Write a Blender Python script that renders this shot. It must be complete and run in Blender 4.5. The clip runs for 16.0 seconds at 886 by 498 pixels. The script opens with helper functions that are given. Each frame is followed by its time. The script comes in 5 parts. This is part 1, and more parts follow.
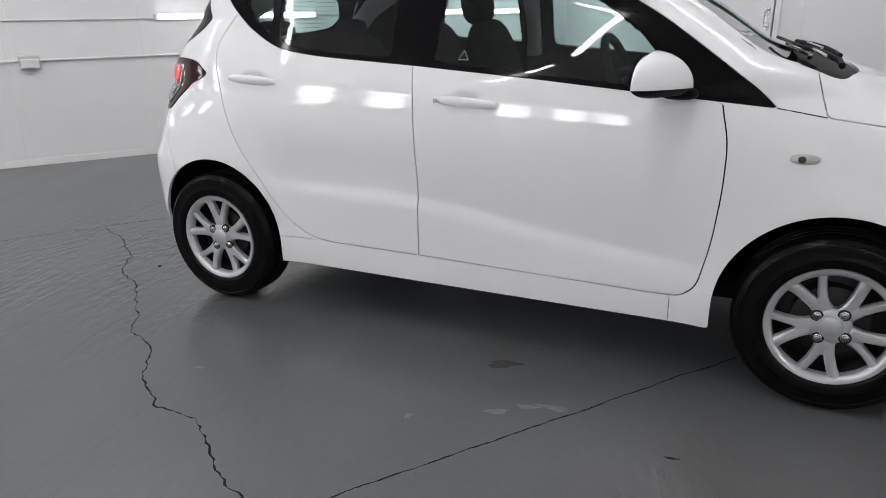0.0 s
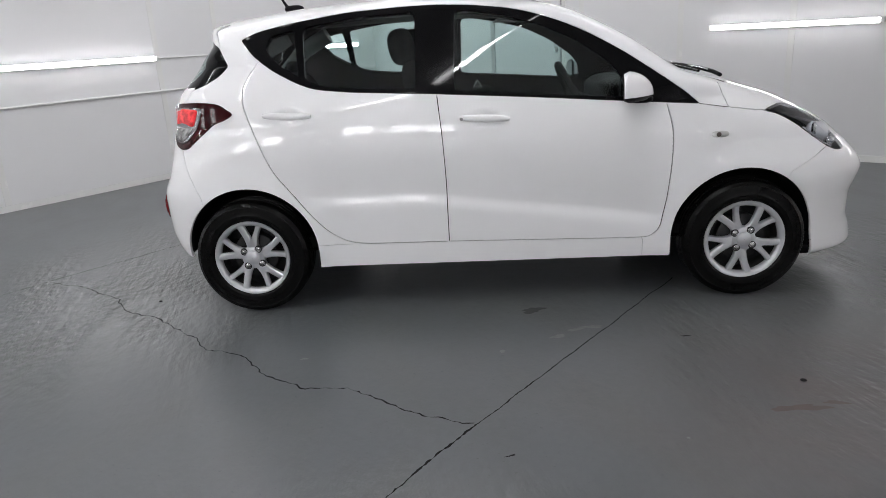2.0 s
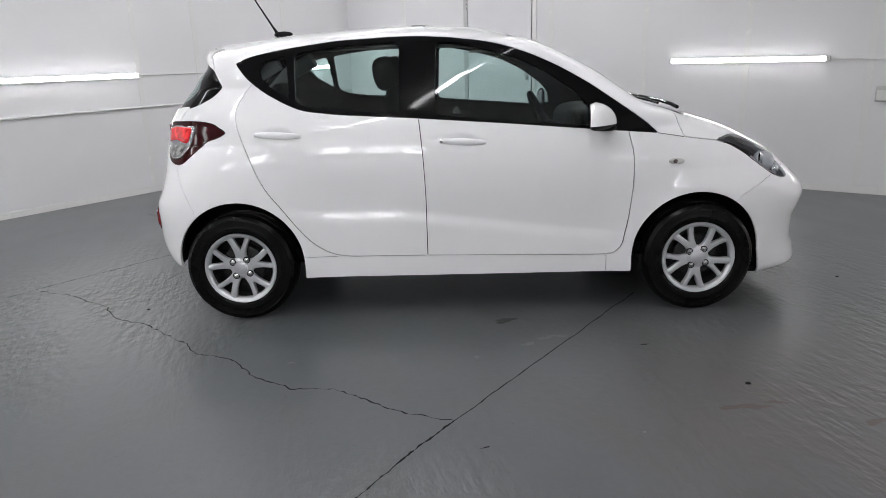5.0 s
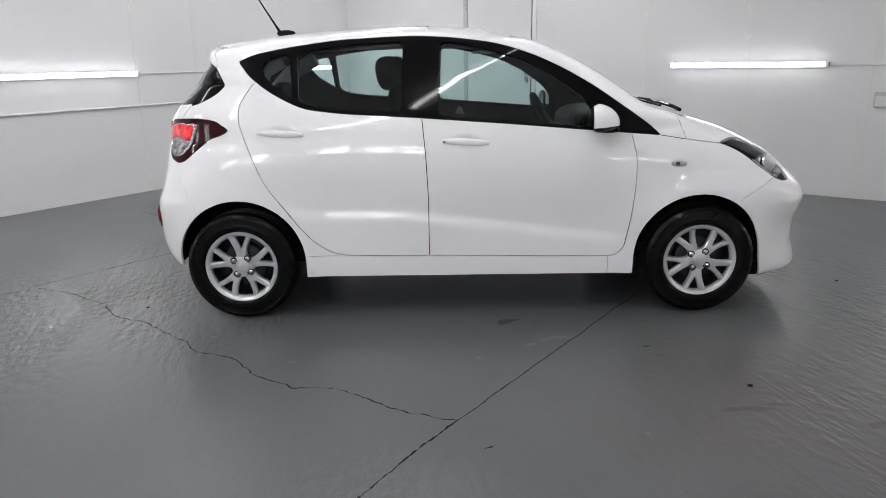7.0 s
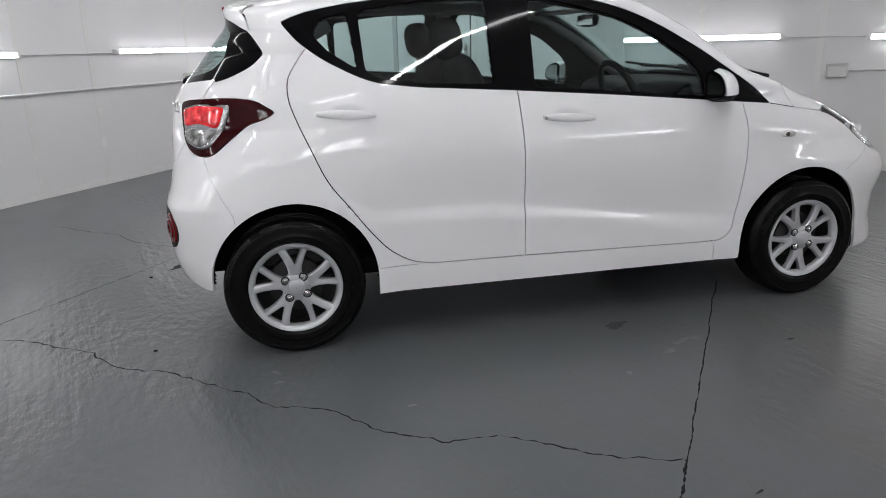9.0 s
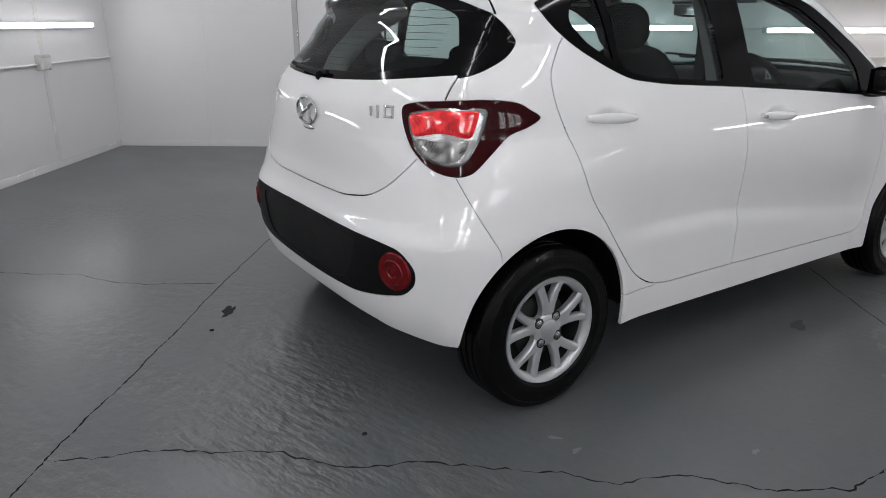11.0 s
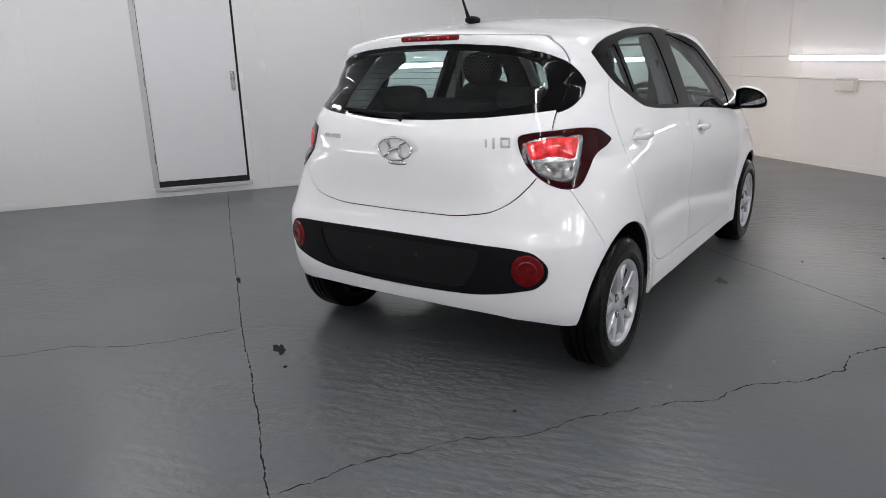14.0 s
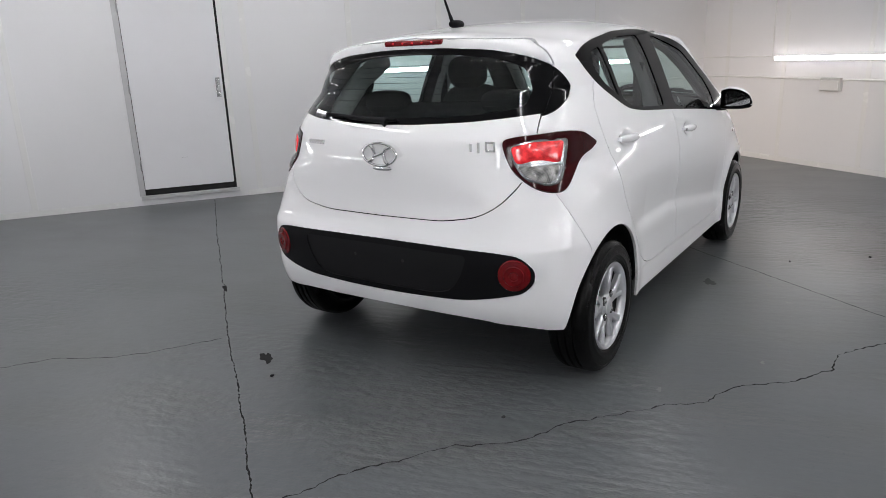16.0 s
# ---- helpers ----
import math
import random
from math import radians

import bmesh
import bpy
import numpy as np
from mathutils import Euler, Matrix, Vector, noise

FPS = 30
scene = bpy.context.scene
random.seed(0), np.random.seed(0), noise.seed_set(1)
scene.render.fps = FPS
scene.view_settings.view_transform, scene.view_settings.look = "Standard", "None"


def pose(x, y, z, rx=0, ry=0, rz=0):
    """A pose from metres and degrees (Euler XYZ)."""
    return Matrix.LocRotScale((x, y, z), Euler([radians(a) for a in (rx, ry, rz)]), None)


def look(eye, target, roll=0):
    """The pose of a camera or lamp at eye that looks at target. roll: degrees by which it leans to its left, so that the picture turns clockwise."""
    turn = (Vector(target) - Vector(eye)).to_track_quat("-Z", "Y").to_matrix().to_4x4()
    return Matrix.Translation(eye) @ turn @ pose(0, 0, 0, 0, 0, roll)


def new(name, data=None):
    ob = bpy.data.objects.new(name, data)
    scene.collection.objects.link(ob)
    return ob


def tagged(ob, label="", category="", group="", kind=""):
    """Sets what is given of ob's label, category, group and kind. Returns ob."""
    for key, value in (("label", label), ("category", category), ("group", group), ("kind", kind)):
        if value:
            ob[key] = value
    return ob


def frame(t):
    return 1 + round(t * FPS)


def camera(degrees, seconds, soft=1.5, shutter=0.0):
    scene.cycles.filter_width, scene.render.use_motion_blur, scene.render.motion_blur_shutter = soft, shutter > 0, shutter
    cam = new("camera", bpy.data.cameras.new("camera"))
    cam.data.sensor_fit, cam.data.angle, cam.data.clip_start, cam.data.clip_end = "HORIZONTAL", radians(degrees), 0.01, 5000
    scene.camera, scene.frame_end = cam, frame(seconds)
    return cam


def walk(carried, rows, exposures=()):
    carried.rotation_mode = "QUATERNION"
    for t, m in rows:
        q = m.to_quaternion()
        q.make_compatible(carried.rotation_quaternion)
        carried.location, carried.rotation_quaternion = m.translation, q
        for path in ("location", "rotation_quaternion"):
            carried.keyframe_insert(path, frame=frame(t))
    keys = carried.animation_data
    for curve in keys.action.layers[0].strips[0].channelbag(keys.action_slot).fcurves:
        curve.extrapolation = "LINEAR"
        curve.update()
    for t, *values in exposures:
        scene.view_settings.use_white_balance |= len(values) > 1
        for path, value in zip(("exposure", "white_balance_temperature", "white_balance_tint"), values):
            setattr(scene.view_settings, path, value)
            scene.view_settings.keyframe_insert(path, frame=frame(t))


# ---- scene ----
cam = camera(65.2, 16.0, soft=0.8)
PATH = [
    (0, (0.94, -3.044, 1.206), (0.136, -1.329, 0.564), -0.9),
    (0.5, (0.6, -3.243, 1.217), (-0.02, -1.456, 0.568), -0.8),
    (1, (0.24, -3.486, 1.245), (-0.261, -1.668, 0.58), -4.7),
    (1.5, (0.057, -3.773, 1.27), (-0.181, -1.879, 0.674), -3.6),
    (2, (-0.032, -4.043, 1.298), (-0.157, -2.137, 0.706), -3.3),
    (2.5, (-0.06, -4.209, 1.333), (-0.182, -2.301, 0.745), -3.9),
    (3, (-0.096, -4.284, 1.334), (-0.144, -2.368, 0.763), -1.3),
    (3.5, (-0.079, -4.298, 1.333), (-0.112, -2.379, 0.77), -1.5),
    (4, (-0.077, -4.293, 1.341), (-0.11, -2.369, 0.795), -1.8),
    (6.5, (-0.081, -4.276, 1.322), (-0.105, -2.349, 0.787), -1.3),
    (7, (-0.113, -4.28, 1.321), (-0.128, -2.352, 0.79), -1.0),
    (7.5, (-0.225, -4.228, 1.289), (-0.162, -2.299, 0.762), 0.6),
    (8, (-0.451, -4.007, 1.265), (-0.264, -2.087, 0.734), 1.3),
    (8.5, (-0.817, -3.784, 1.235), (-0.503, -1.878, 0.716), 2.9),
    (8.7, (-0.969, -3.695, 1.226), (-0.636, -1.8, 0.683), 0.6),
    (10.8, (-2.51, -2.496, 1.24), (-1.509, -0.876, 0.628), -1.3),
    (11, (-2.658, -2.384, 1.267), (-1.61, -0.8, 0.643), 0.1),
    (11.5, (-2.962, -2.13, 1.262), (-1.802, -0.623, 0.644), 0.2),
    (12, (-3.308, -1.891, 1.229), (-2.042, -0.465, 0.626), -2.3),
    (12.5, (-3.528, -1.777, 1.277), (-2.119, -0.475, 0.71), -4.0),
    (13, (-3.795, -1.778, 1.333), (-2.286, -0.599, 0.757), -0.8),
    (13.5, (-3.879, -1.808, 1.351), (-2.306, -0.71, 0.785), -0.8),
    (14, (-3.909, -1.79, 1.337), (-2.331, -0.688, 0.792), -1.7),
    (14.5, (-3.897, -1.788, 1.335), (-2.314, -0.694, 0.793), -2.1),
    (15, (-3.884, -1.791, 1.339), (-2.294, -0.704, 0.798), -1.7),
    (15.5, (-3.884, -1.795, 1.337), (-2.292, -0.709, 0.801), -2.0),
    (16, (-3.881, -1.794, 1.339), (-2.287, -0.713, 0.803), -2.3),
]
walk(cam, [(t, look(eye, target, roll)) for t, eye, target, roll in PATH], exposures=((0, -0.08), (3.5, -0.08), (7, -0.02), (7.5, -0.11), (8.5, -0.20), (11, -0.36), (12, -0.34), (13, -0.12), (16, -0.13)))

# ---------------------------------------------------------------- light
ROOM_TURN = -35.3
ROOM = pose(0, 0, 0, 0, 0, ROOM_TURN)
U0, U1, V0, V1, H = -4.46, 4.42, -5.2, 3.80, 3.0
world = bpy.data.worlds.new("world")
world.use_nodes = True
world.node_tree.nodes["Background"].inputs[0].default_value = (0.8, 0.85, 1.0, 1)
world.node_tree.nodes["Background"].inputs[1].default_value = 0.05
scene.world = world


def headlamp_beam(y):
    """The warm beam of a lit headlight."""
    d = bpy.data.lights.new("headlamp_beam", "SPOT")
    d.energy, d.color, d.spot_size, d.spot_blend, d.shadow_soft_size = 85.0, (1.0, 0.78, 0.60), radians(62), 1.0, 0.03
    new("headlamp_beam", d).matrix_basis = look((1.90, y, 0.72), (5.0, y - 0.05, 0.62))


headlamp_beam(-0.62)
headlamp_beam(0.62)


# ---------------------------------------------------------------- materials
def nodes_of(name):
    m = bpy.data.materials.new(name)
    m.use_nodes = True
    return m, m.node_tree.nodes, m.node_tree.links, m.node_tree.nodes["Principled BSDF"]


def mat(name, colour, rough=0.5, metal=0.0, vary=0.06, scale=6.0, bump=0.0, bump_scale=120.0, coat=0.0, rough_vary=0.08, spec=0.5):
    """A painted or moulded surface with two scales of unevenness."""
    m, n, l, p = nodes_of(name)
    tc = n.new("ShaderNodeTexCoord")
    a = n.new("ShaderNodeTexNoise")
    a.inputs["Scale"].default_value, a.inputs["Detail"].default_value = scale, 6
    l.new(tc.outputs["Object"], a.inputs["Vector"])
    mix = n.new("ShaderNodeMixRGB")
    mix.inputs[1].default_value = (*[c * (1 - vary) for c in colour], 1)
    mix.inputs[2].default_value = (*[min(1, c * (1 + vary)) for c in colour], 1)
    l.new(a.outputs["Fac"], mix.inputs[0])
    l.new(mix.outputs[0], p.inputs["Base Color"])
    r = n.new("ShaderNodeMapRange")
    r.inputs["To Min"].default_value, r.inputs["To Max"].default_value = max(0.02, rough - rough_vary), rough + rough_vary
    l.new(a.outputs["Fac"], r.inputs["Value"])
    l.new(r.outputs[0], p.inputs["Roughness"])
    p.inputs["Metallic"].default_value = metal
    p.inputs["Specular IOR Level"].default_value = spec
    p.inputs["Coat Weight"].default_value = coat
    p.inputs["Coat Roughness"].default_value = 0.02
    if bump:
        b = n.new("ShaderNodeTexNoise")
        b.inputs["Scale"].default_value, b.inputs["Detail"].default_value = bump_scale, 4
        l.new(tc.outputs["Object"], b.inputs["Vector"])
        bn = n.new("ShaderNodeBump")
        bn.inputs["Strength"].default_value, bn.inputs["Distance"].default_value = bump, 0.002
        l.new(b.outputs["Fac"], bn.inputs["Height"])
        l.new(bn.outputs[0], p.inputs["Normal"])
    return m


def glow(name, colour, strength):
    m, n, l, p = nodes_of(name)
    p.inputs["Base Color"].default_value = (*colour, 1)
    p.inputs["Emission Color"].default_value = (*colour, 1)
    p.inputs["Emission Strength"].default_value = strength
    p.inputs["Roughness"].default_value = 0.3
    return m


def pane(name, tint, base=0.05):
    """Thin glass: clear, with a mirror that grows at grazing angles."""
    m, n, l, p = nodes_of(name)
    n.remove(p)
    t, g, mix, f, pw, ad = (n.new("ShaderNode" + k) for k in ("BsdfTransparent", "BsdfGlossy", "MixShader", "LayerWeight", "Math", "Math"))
    t.inputs[0].default_value = (*tint, 1)
    g.inputs["Roughness"].default_value = 0.01
    f.inputs["Blend"].default_value = 0.5
    pw.operation, ad.operation = "POWER", "MULTIPLY_ADD"
    pw.inputs[1].default_value = 5.0
    ad.inputs[1].default_value, ad.inputs[2].default_value = 0.92, base
    l.new(f.outputs["Facing"], pw.inputs[0])
    l.new(pw.outputs[0], ad.inputs[0])
    l.new(ad.outputs[0], mix.inputs[0])
    l.new(t.outputs[0], mix.inputs[1])
    l.new(g.outputs[0], mix.inputs[2])
    l.new(mix.outputs[0], n["Material Output"].inputs[0])
    return m


def floor_paint(name):
    """Worn grey floor paint: brushed ridges, scuffs, glossy and dull areas."""
    m, n, l, p = nodes_of(name)
    tc = n.new("ShaderNodeTexCoord")

    def noise_at(scale, detail=6, stretch=(1, 1, 1), turn=0.0):
        mp = n.new("ShaderNodeMapping")
        mp.vector_type = "TEXTURE"
        mp.inputs["Scale"].default_value, mp.inputs["Rotation"].default_value = [1 / k for k in stretch], (0, 0, turn)
        l.new(tc.outputs["Object"], mp.inputs["Vector"])
        t = n.new("ShaderNodeTexNoise")
        t.inputs["Scale"].default_value, t.inputs["Detail"].default_value = scale, detail
        l.new(mp.outputs[0], t.inputs["Vector"])
        return t.outputs["Fac"]

    def ramp(src, lo, hi, a, b):
        r = n.new("ShaderNodeMapRange")
        for k, v in zip(("From Min", "From Max", "To Min", "To Max"), (lo, hi, a, b)):
            r.inputs[k].default_value = v
        r.interpolation_type = "SMOOTHSTEP"
        l.new(src, r.inputs["Value"])
        return r.outputs[0]

    def mixed(fac, a, b):
        k = n.new("ShaderNodeMixRGB")
        for s, v in ((0, fac), (1, a), (2, b)):
            if isinstance(v, bpy.types.NodeSocket):
                l.new(v, k.inputs[s])
            else:
                k.inputs[s].default_value = v
        return k.outputs[0]

    def maths(op, a, b):
        k = n.new("ShaderNodeMath")
        k.operation = op
        k.inputs[2].default_value = 0.25
        for s, v in ((0, a), (1, b)):
            if isinstance(v, bpy.types.NodeSocket):
                l.new(v, k.inputs[s])
            else:
                k.inputs[s].default_value = v
        return k.outputs[0]

    def disc(u, v, r):
        """One within r of a place, falling softly to nothing."""
        d = n.new("ShaderNodeVectorMath")
        d.operation = "DISTANCE"
        d.inputs[1].default_value = (u, v, 0)
        l.new(tc.outputs["Object"], d.inputs[0])
        return maths("DIVIDE", 1.0, maths("ADD", maths("POWER", maths("DIVIDE", d.outputs["Value"], r), 4.0), 1.0))

    # trowelled ridges lie along the bay; some stretches are rough, the rest is smooth
    ripple = noise_at(19, 3, (0.7, 1.3, 1), -0.67)
    groove = noise_at(10, 3, (0.05, 1.5, 1), -0.67)
    pits = noise_at(60, 4, (0.8, 1.2, 1))
    broad = noise_at(0.9, 6)
    grain = noise_at(30, 6)
    cloud = noise_at(2.6, 6, (0.6, 1.2, 1), -0.67)
    zone = maths("ADD", disc(-1.30, -1.75, 0.75), maths("MULTIPLY", disc(2.55, -0.55, 1.0), 0.7))
    zone = maths("ADD", zone, maths("MULTIPLY", disc(-1.95, -0.85, 0.65), 0.35))
    zone = maths("ADD", zone, maths("MULTIPLY", disc(1.15, -2.35, 0.35), 0.9))
    zone = maths("ADD", zone, maths("MULTIPLY", disc(2.1, 1.0, 0.6), 0.9))
    zone = maths("ADD", zone, maths("MULTIPLY", disc(-3.2, 0.9, 0.6), 0.35))
    zone = maths("MULTIPLY", zone, ramp(cloud, 0.36, 0.62, 0.25, 1.0))
    c = mixed(ramp(broad, 0.30, 0.70, 0, 1), (0.092, 0.101, 0.107, 1), (0.112, 0.120, 0.125, 1))
    c = mixed(maths("MULTIPLY", ramp(cloud, 0.40, 0.75, 0, 1), 0.45), c, (0.100, 0.104, 0.098, 1))
    c = mixed(maths("MULTIPLY", ramp(grain, 0.35, 0.75, 0, 1), 0.25), c, (0.080, 0.086, 0.090, 1))
    c = mixed(maths("MULTIPLY", ramp(pits, 0.64, 0.76, 0, 1), 0.5), c, (0.050, 0.054, 0.056, 1))
    c = mixed(maths("MULTIPLY", zone, maths("MULTIPLY", ripple, 0.45)), c, (0.125, 0.128, 0.125, 1))
    c = mixed(maths("MULTIPLY", disc(2.3, -0.8, 0.8), maths("MULTIPLY", noise_at(4, 5, (0.5, 1.2, 1)), 0.7)), c, (0.120, 0.088, 0.078, 1))
    l.new(c, p.inputs["Base Color"])
    rough = ramp(cloud, 0.2, 0.8, 0.285, 0.33)
    l.new(rough, p.inputs["Roughness"])
    p.inputs["Specular IOR Level"].default_value = 0.46
    relief = maths("ADD", maths("SUBTRACT", ripple, 0.5), maths("MULTIPLY", maths("SUBTRACT", groove, 0.5), 0.85))
    height = maths("ADD", maths("MULTIPLY", relief, zone), maths("MULTIPLY", maths("SUBTRACT", ripple, 0.5), 0.014))
    height = maths("ADD", height, maths("MULTIPLY", maths("SUBTRACT", pits, 0.5), 0.014))
    bn = n.new("ShaderNodeBump")
    bn.inputs["Strength"].default_value, bn.inputs["Distance"].default_value = 1.0, 0.016
    l.new(height, bn.inputs["Height"])
    l.new(bn.outputs[0], p.inputs["Normal"])
    return m


def ringed_lens(name, dark, bright, emit, rings):
    """A moulded lamp lens with fine optic rings."""
    m, n, l, p = nodes_of(name)
    tc, w, no, r, mix = (n.new("ShaderNode" + k) for k in ("TexCoord", "TexWave", "TexNoise", "MapRange", "MixRGB"))
    mp = n.new("ShaderNodeMapping")
    mp.inputs["Location"].default_value = rings
    l.new(tc.outputs["Object"], mp.inputs["Vector"])
    w.wave_type, w.rings_direction = "RINGS", "SPHERICAL"
    w.inputs["Scale"].default_value, w.inputs["Distortion"].default_value = 75, 3.0
    no.inputs["Scale"].default_value = 34
    l.new(mp.outputs[0], w.inputs["Vector"])
    l.new(tc.outputs["Object"], no.inputs["Vector"])
    k = n.new("ShaderNodeMath")
    k.operation = "MULTIPLY_ADD"
    k.inputs[1].default_value = 0.22
    l.new(w.outputs["Fac"], k.inputs[0])
    l.new(no.outputs["Fac"], k.inputs[2])
    r.inputs["From Min"].default_value, r.inputs["From Max"].default_value = 0.38, 0.85
    l.new(k.outputs[0], r.inputs["Value"])
    mix.inputs[1].default_value, mix.inputs[2].default_value = (*dark, 1), (*bright, 1)
    l.new(r.outputs[0], mix.inputs[0])
    l.new(mix.outputs[0], p.inputs["Base Color"])
    p.inputs["Roughness"].default_value = 0.12
    p.inputs["Coat Weight"].default_value = 0.5
    if emit:
        l.new(mix.outputs[0], p.inputs["Emission Color"])
        p.inputs["Emission Strength"].default_value = emit
    return m


M_PAINT = mat("white_car_paint", (0.87, 0.87, 0.88), 0.03, vary=0.008, scale=2, rough_vary=0.008, spec=0.6)
M_BLACK = mat("gloss_black_trim", (0.003, 0.003, 0.0035), 0.06, vary=0.15, rough_vary=0.02, spec=0.13)
M_PLASTIC = mat("black_grained_plastic", (0.007, 0.007, 0.008), 0.5, vary=0.15, bump=0.25, bump_scale=900, spec=0.07)
M_UNDER = mat("dark_underbody", (0.005, 0.005, 0.005), 0.85, vary=0.3, bump=0.4, bump_scale=60, spec=0.15)
M_RUBBER = mat("tyre_rubber", (0.004, 0.004, 0.004), 0.24, vary=0.3, scale=14, bump=0.2, bump_scale=160, spec=0.13)
M_ALLOY = mat("silver_wheel_paint", (0.62, 0.63, 0.65), 0.31, metal=0.6, vary=0.04, coat=0.4)
M_STEEL = mat("bright_steel", (0.55, 0.55, 0.55), 0.25, metal=1.0)
M_CHROME = mat("chrome", (0.75, 0.75, 0.76), 0.08, metal=1.0, vary=0.02, rough_vary=0.02)
M_DISC = mat("brake_dark_steel", (0.025, 0.025, 0.026), 0.55, metal=0.3, vary=0.2)
M_CLOTH = mat("black_seat_cloth", (0.006, 0.006, 0.007), 0.9, vary=0.2, scale=30, bump=0.5, bump_scale=500, spec=0.1)
M_PLATE = mat("matt_black_plastic", (0.011, 0.011, 0.012), 0.6, vary=0.1, spec=0.12)
M_LINER = mat("grey_headlining", (0.20, 0.20, 0.20), 0.9, bump=0.2, bump_scale=500)
M_GLASS = pane("clear_car_glass", (0.74, 0.86, 0.84))
M_LAMPGLASS = pane("clear_lamp_lens", (0.9, 0.92, 0.94))
M_REDDARK = mat("dark_red_lens", (0.028, 0.001, 0.002), 0.05, vary=0.15, rough_vary=0.02, spec=0.22)
M_REDREFL = mat("red_reflector", (0.125, 0.0018, 0.0035), 0.05, vary=0.5, scale=30, spec=0.4)
M_SATIN = mat("satin_silver", (0.34, 0.34, 0.35), 0.22, metal=0.9, vary=0.1)
M_WALL = mat("white_wall_panel", (0.76, 0.76, 0.77), 0.34, vary=0.03, scale=1.3, bump=0.05, bump_scale=5, rough_vary=0.08)
M_CEIL = mat("white_ceiling", (0.82, 0.82, 0.82), 0.7, vary=0.03, scale=2)
M_TRIM = mat("white_gloss_trim", (0.80, 0.80, 0.79), 0.25, vary=0.04)
M_DOOR = mat("white_door_paint", (0.78, 0.78, 0.80), 0.36, vary=0.02, bump=0.04, bump_scale=8)
M_GREYTRIM = mat("grey_metal_frame", (0.52, 0.52, 0.53), 0.4, vary=0.12, scale=12)
M_GAP = mat("dark_gap", (0.012, 0.012, 0.012), 0.8)
M_PVC = mat("white_pvc", (0.72, 0.72, 0.71), 0.35, vary=0.05)
M_BOX = mat("pale_grey_plastic", (0.55, 0.55, 0.54), 0.45, vary=0.06)
M_FLOOR = floor_paint("grey_floor_paint")
M_CRACK = mat("crack_dirt", (0.014, 0.014, 0.014), 0.9, vary=0.4, scale=40, spec=0.1)
M_STAIN = mat("dark_oil_stain", (0.010, 0.010, 0.010), 0.6, vary=0.5, scale=60, spec=0.1)
M_FAINT = mat("faint_oil_stain", (0.062, 0.064, 0.064), 0.45, vary=0.4, scale=40, spec=0.25)
M_RUST = mat("faint_rust_stain", (0.090, 0.066, 0.058), 0.4, vary=0.3, scale=25)
M_PALE = mat("bare_concrete_patch", (0.19, 0.195, 0.19), 0.6, vary=0.3, scale=50)
M_TUBE = glow("white_led_tube", (0.99, 0.98, 1.0), 22.0)
M_PANEL = glow("white_ceiling_tube", (0.99, 0.98, 1.0), 47.0)
M_LOUVRE = glow("opal_louvre_diffuser", (0.98, 0.98, 1.0), 17.0)
M_REDGLOW = ringed_lens("lit_red_lens", (0.36, 0.003, 0.006), (0.95, 0.035, 0.045), 0.30, (1.46, 0.70, -0.95))
# paler rings and mottling put the clear lens's highlights into its colour
M_CLEARLENS = ringed_lens("clear_ribbed_lens", (0.05, 0.05, 0.05), (0.42, 0.42, 0.41), 0.0, (1.46, 0.70, -0.95))
M_AMBER = mat("dark_bulb", (0.06, 0.045, 0.04), 0.3)
M_BRAKE = mat("unlit_red_lens", (0.16, 0.003, 0.006), 0.15, vary=0.5, scale=60, spec=0.3)
M_SCREEN = mat("grey_lettering", (0.45, 0.46, 0.47), 0.4)


# ---------------------------------------------------------------- small builders
def mesh_of(name, verts, faces, material, parent=None, label="", smooth=False, normals=None):
    me = bpy.data.meshes.new(name)
    me.from_pydata([tuple(map(float, v)) for v in verts], [], [tuple(map(int, f)) for f in faces])
    me.update()
    if smooth or normals is not None:
        me.polygons.foreach_set("use_smooth", [True] * len(me.polygons))
    if normals is not None:
        me.normals_split_custom_set_from_vertices([tuple(map(float, v)) for v in normals])
    me.materials.append(material)
    ob = new(name, me)
    if parent is not None:
        ob.parent = parent
    if label:
        ob["label"] = label
    return ob


def part(name, bm, material, parent=None, label="", smooth=False):
    """Links a bmesh as one mesh object under a thing or a part."""
    bmesh.ops.recalc_face_normals(bm, faces=bm.faces)
    me = bpy.data.meshes.new(name)
    bm.to_mesh(me)
    bm.free()
    if smooth:
        me.polygons.foreach_set("use_smooth", [True] * len(me.polygons))
        me.set_sharp_from_angle(angle=radians(38))
    me.materials.append(material)
    ob = new(name, me)
    if parent is not None:
        ob.parent = parent
    if label:
        ob["label"] = label
    return ob


def empty(name, m=None, **tags):
    ob = new(name)
    ob.empty_display_size = 0.1
    if m is not None:
        ob.matrix_basis = m
    return tagged(ob, **tags)


def box(x0, x1, y0, y1, z0, z1, bevel=0.0, seg=2, bm=None):
    bm = bm or bmesh.new()
    r = bmesh.ops.create_cube(bm, size=1)
    for v in r["verts"]:
        v.co = Vector((x0 + (v.co.x + 0.5) * (x1 - x0), y0 + (v.co.y + 0.5) * (y1 - y0), z0 + (v.co.z + 0.5) * (z1 - z0)))
    if bevel:
        edges = {e for v in r["verts"] for e in v.link_edges}
        bmesh.ops.bevel(bm, geom=list(edges), offset=bevel, segments=seg, profile=0.5, affect="EDGES")
    return bm


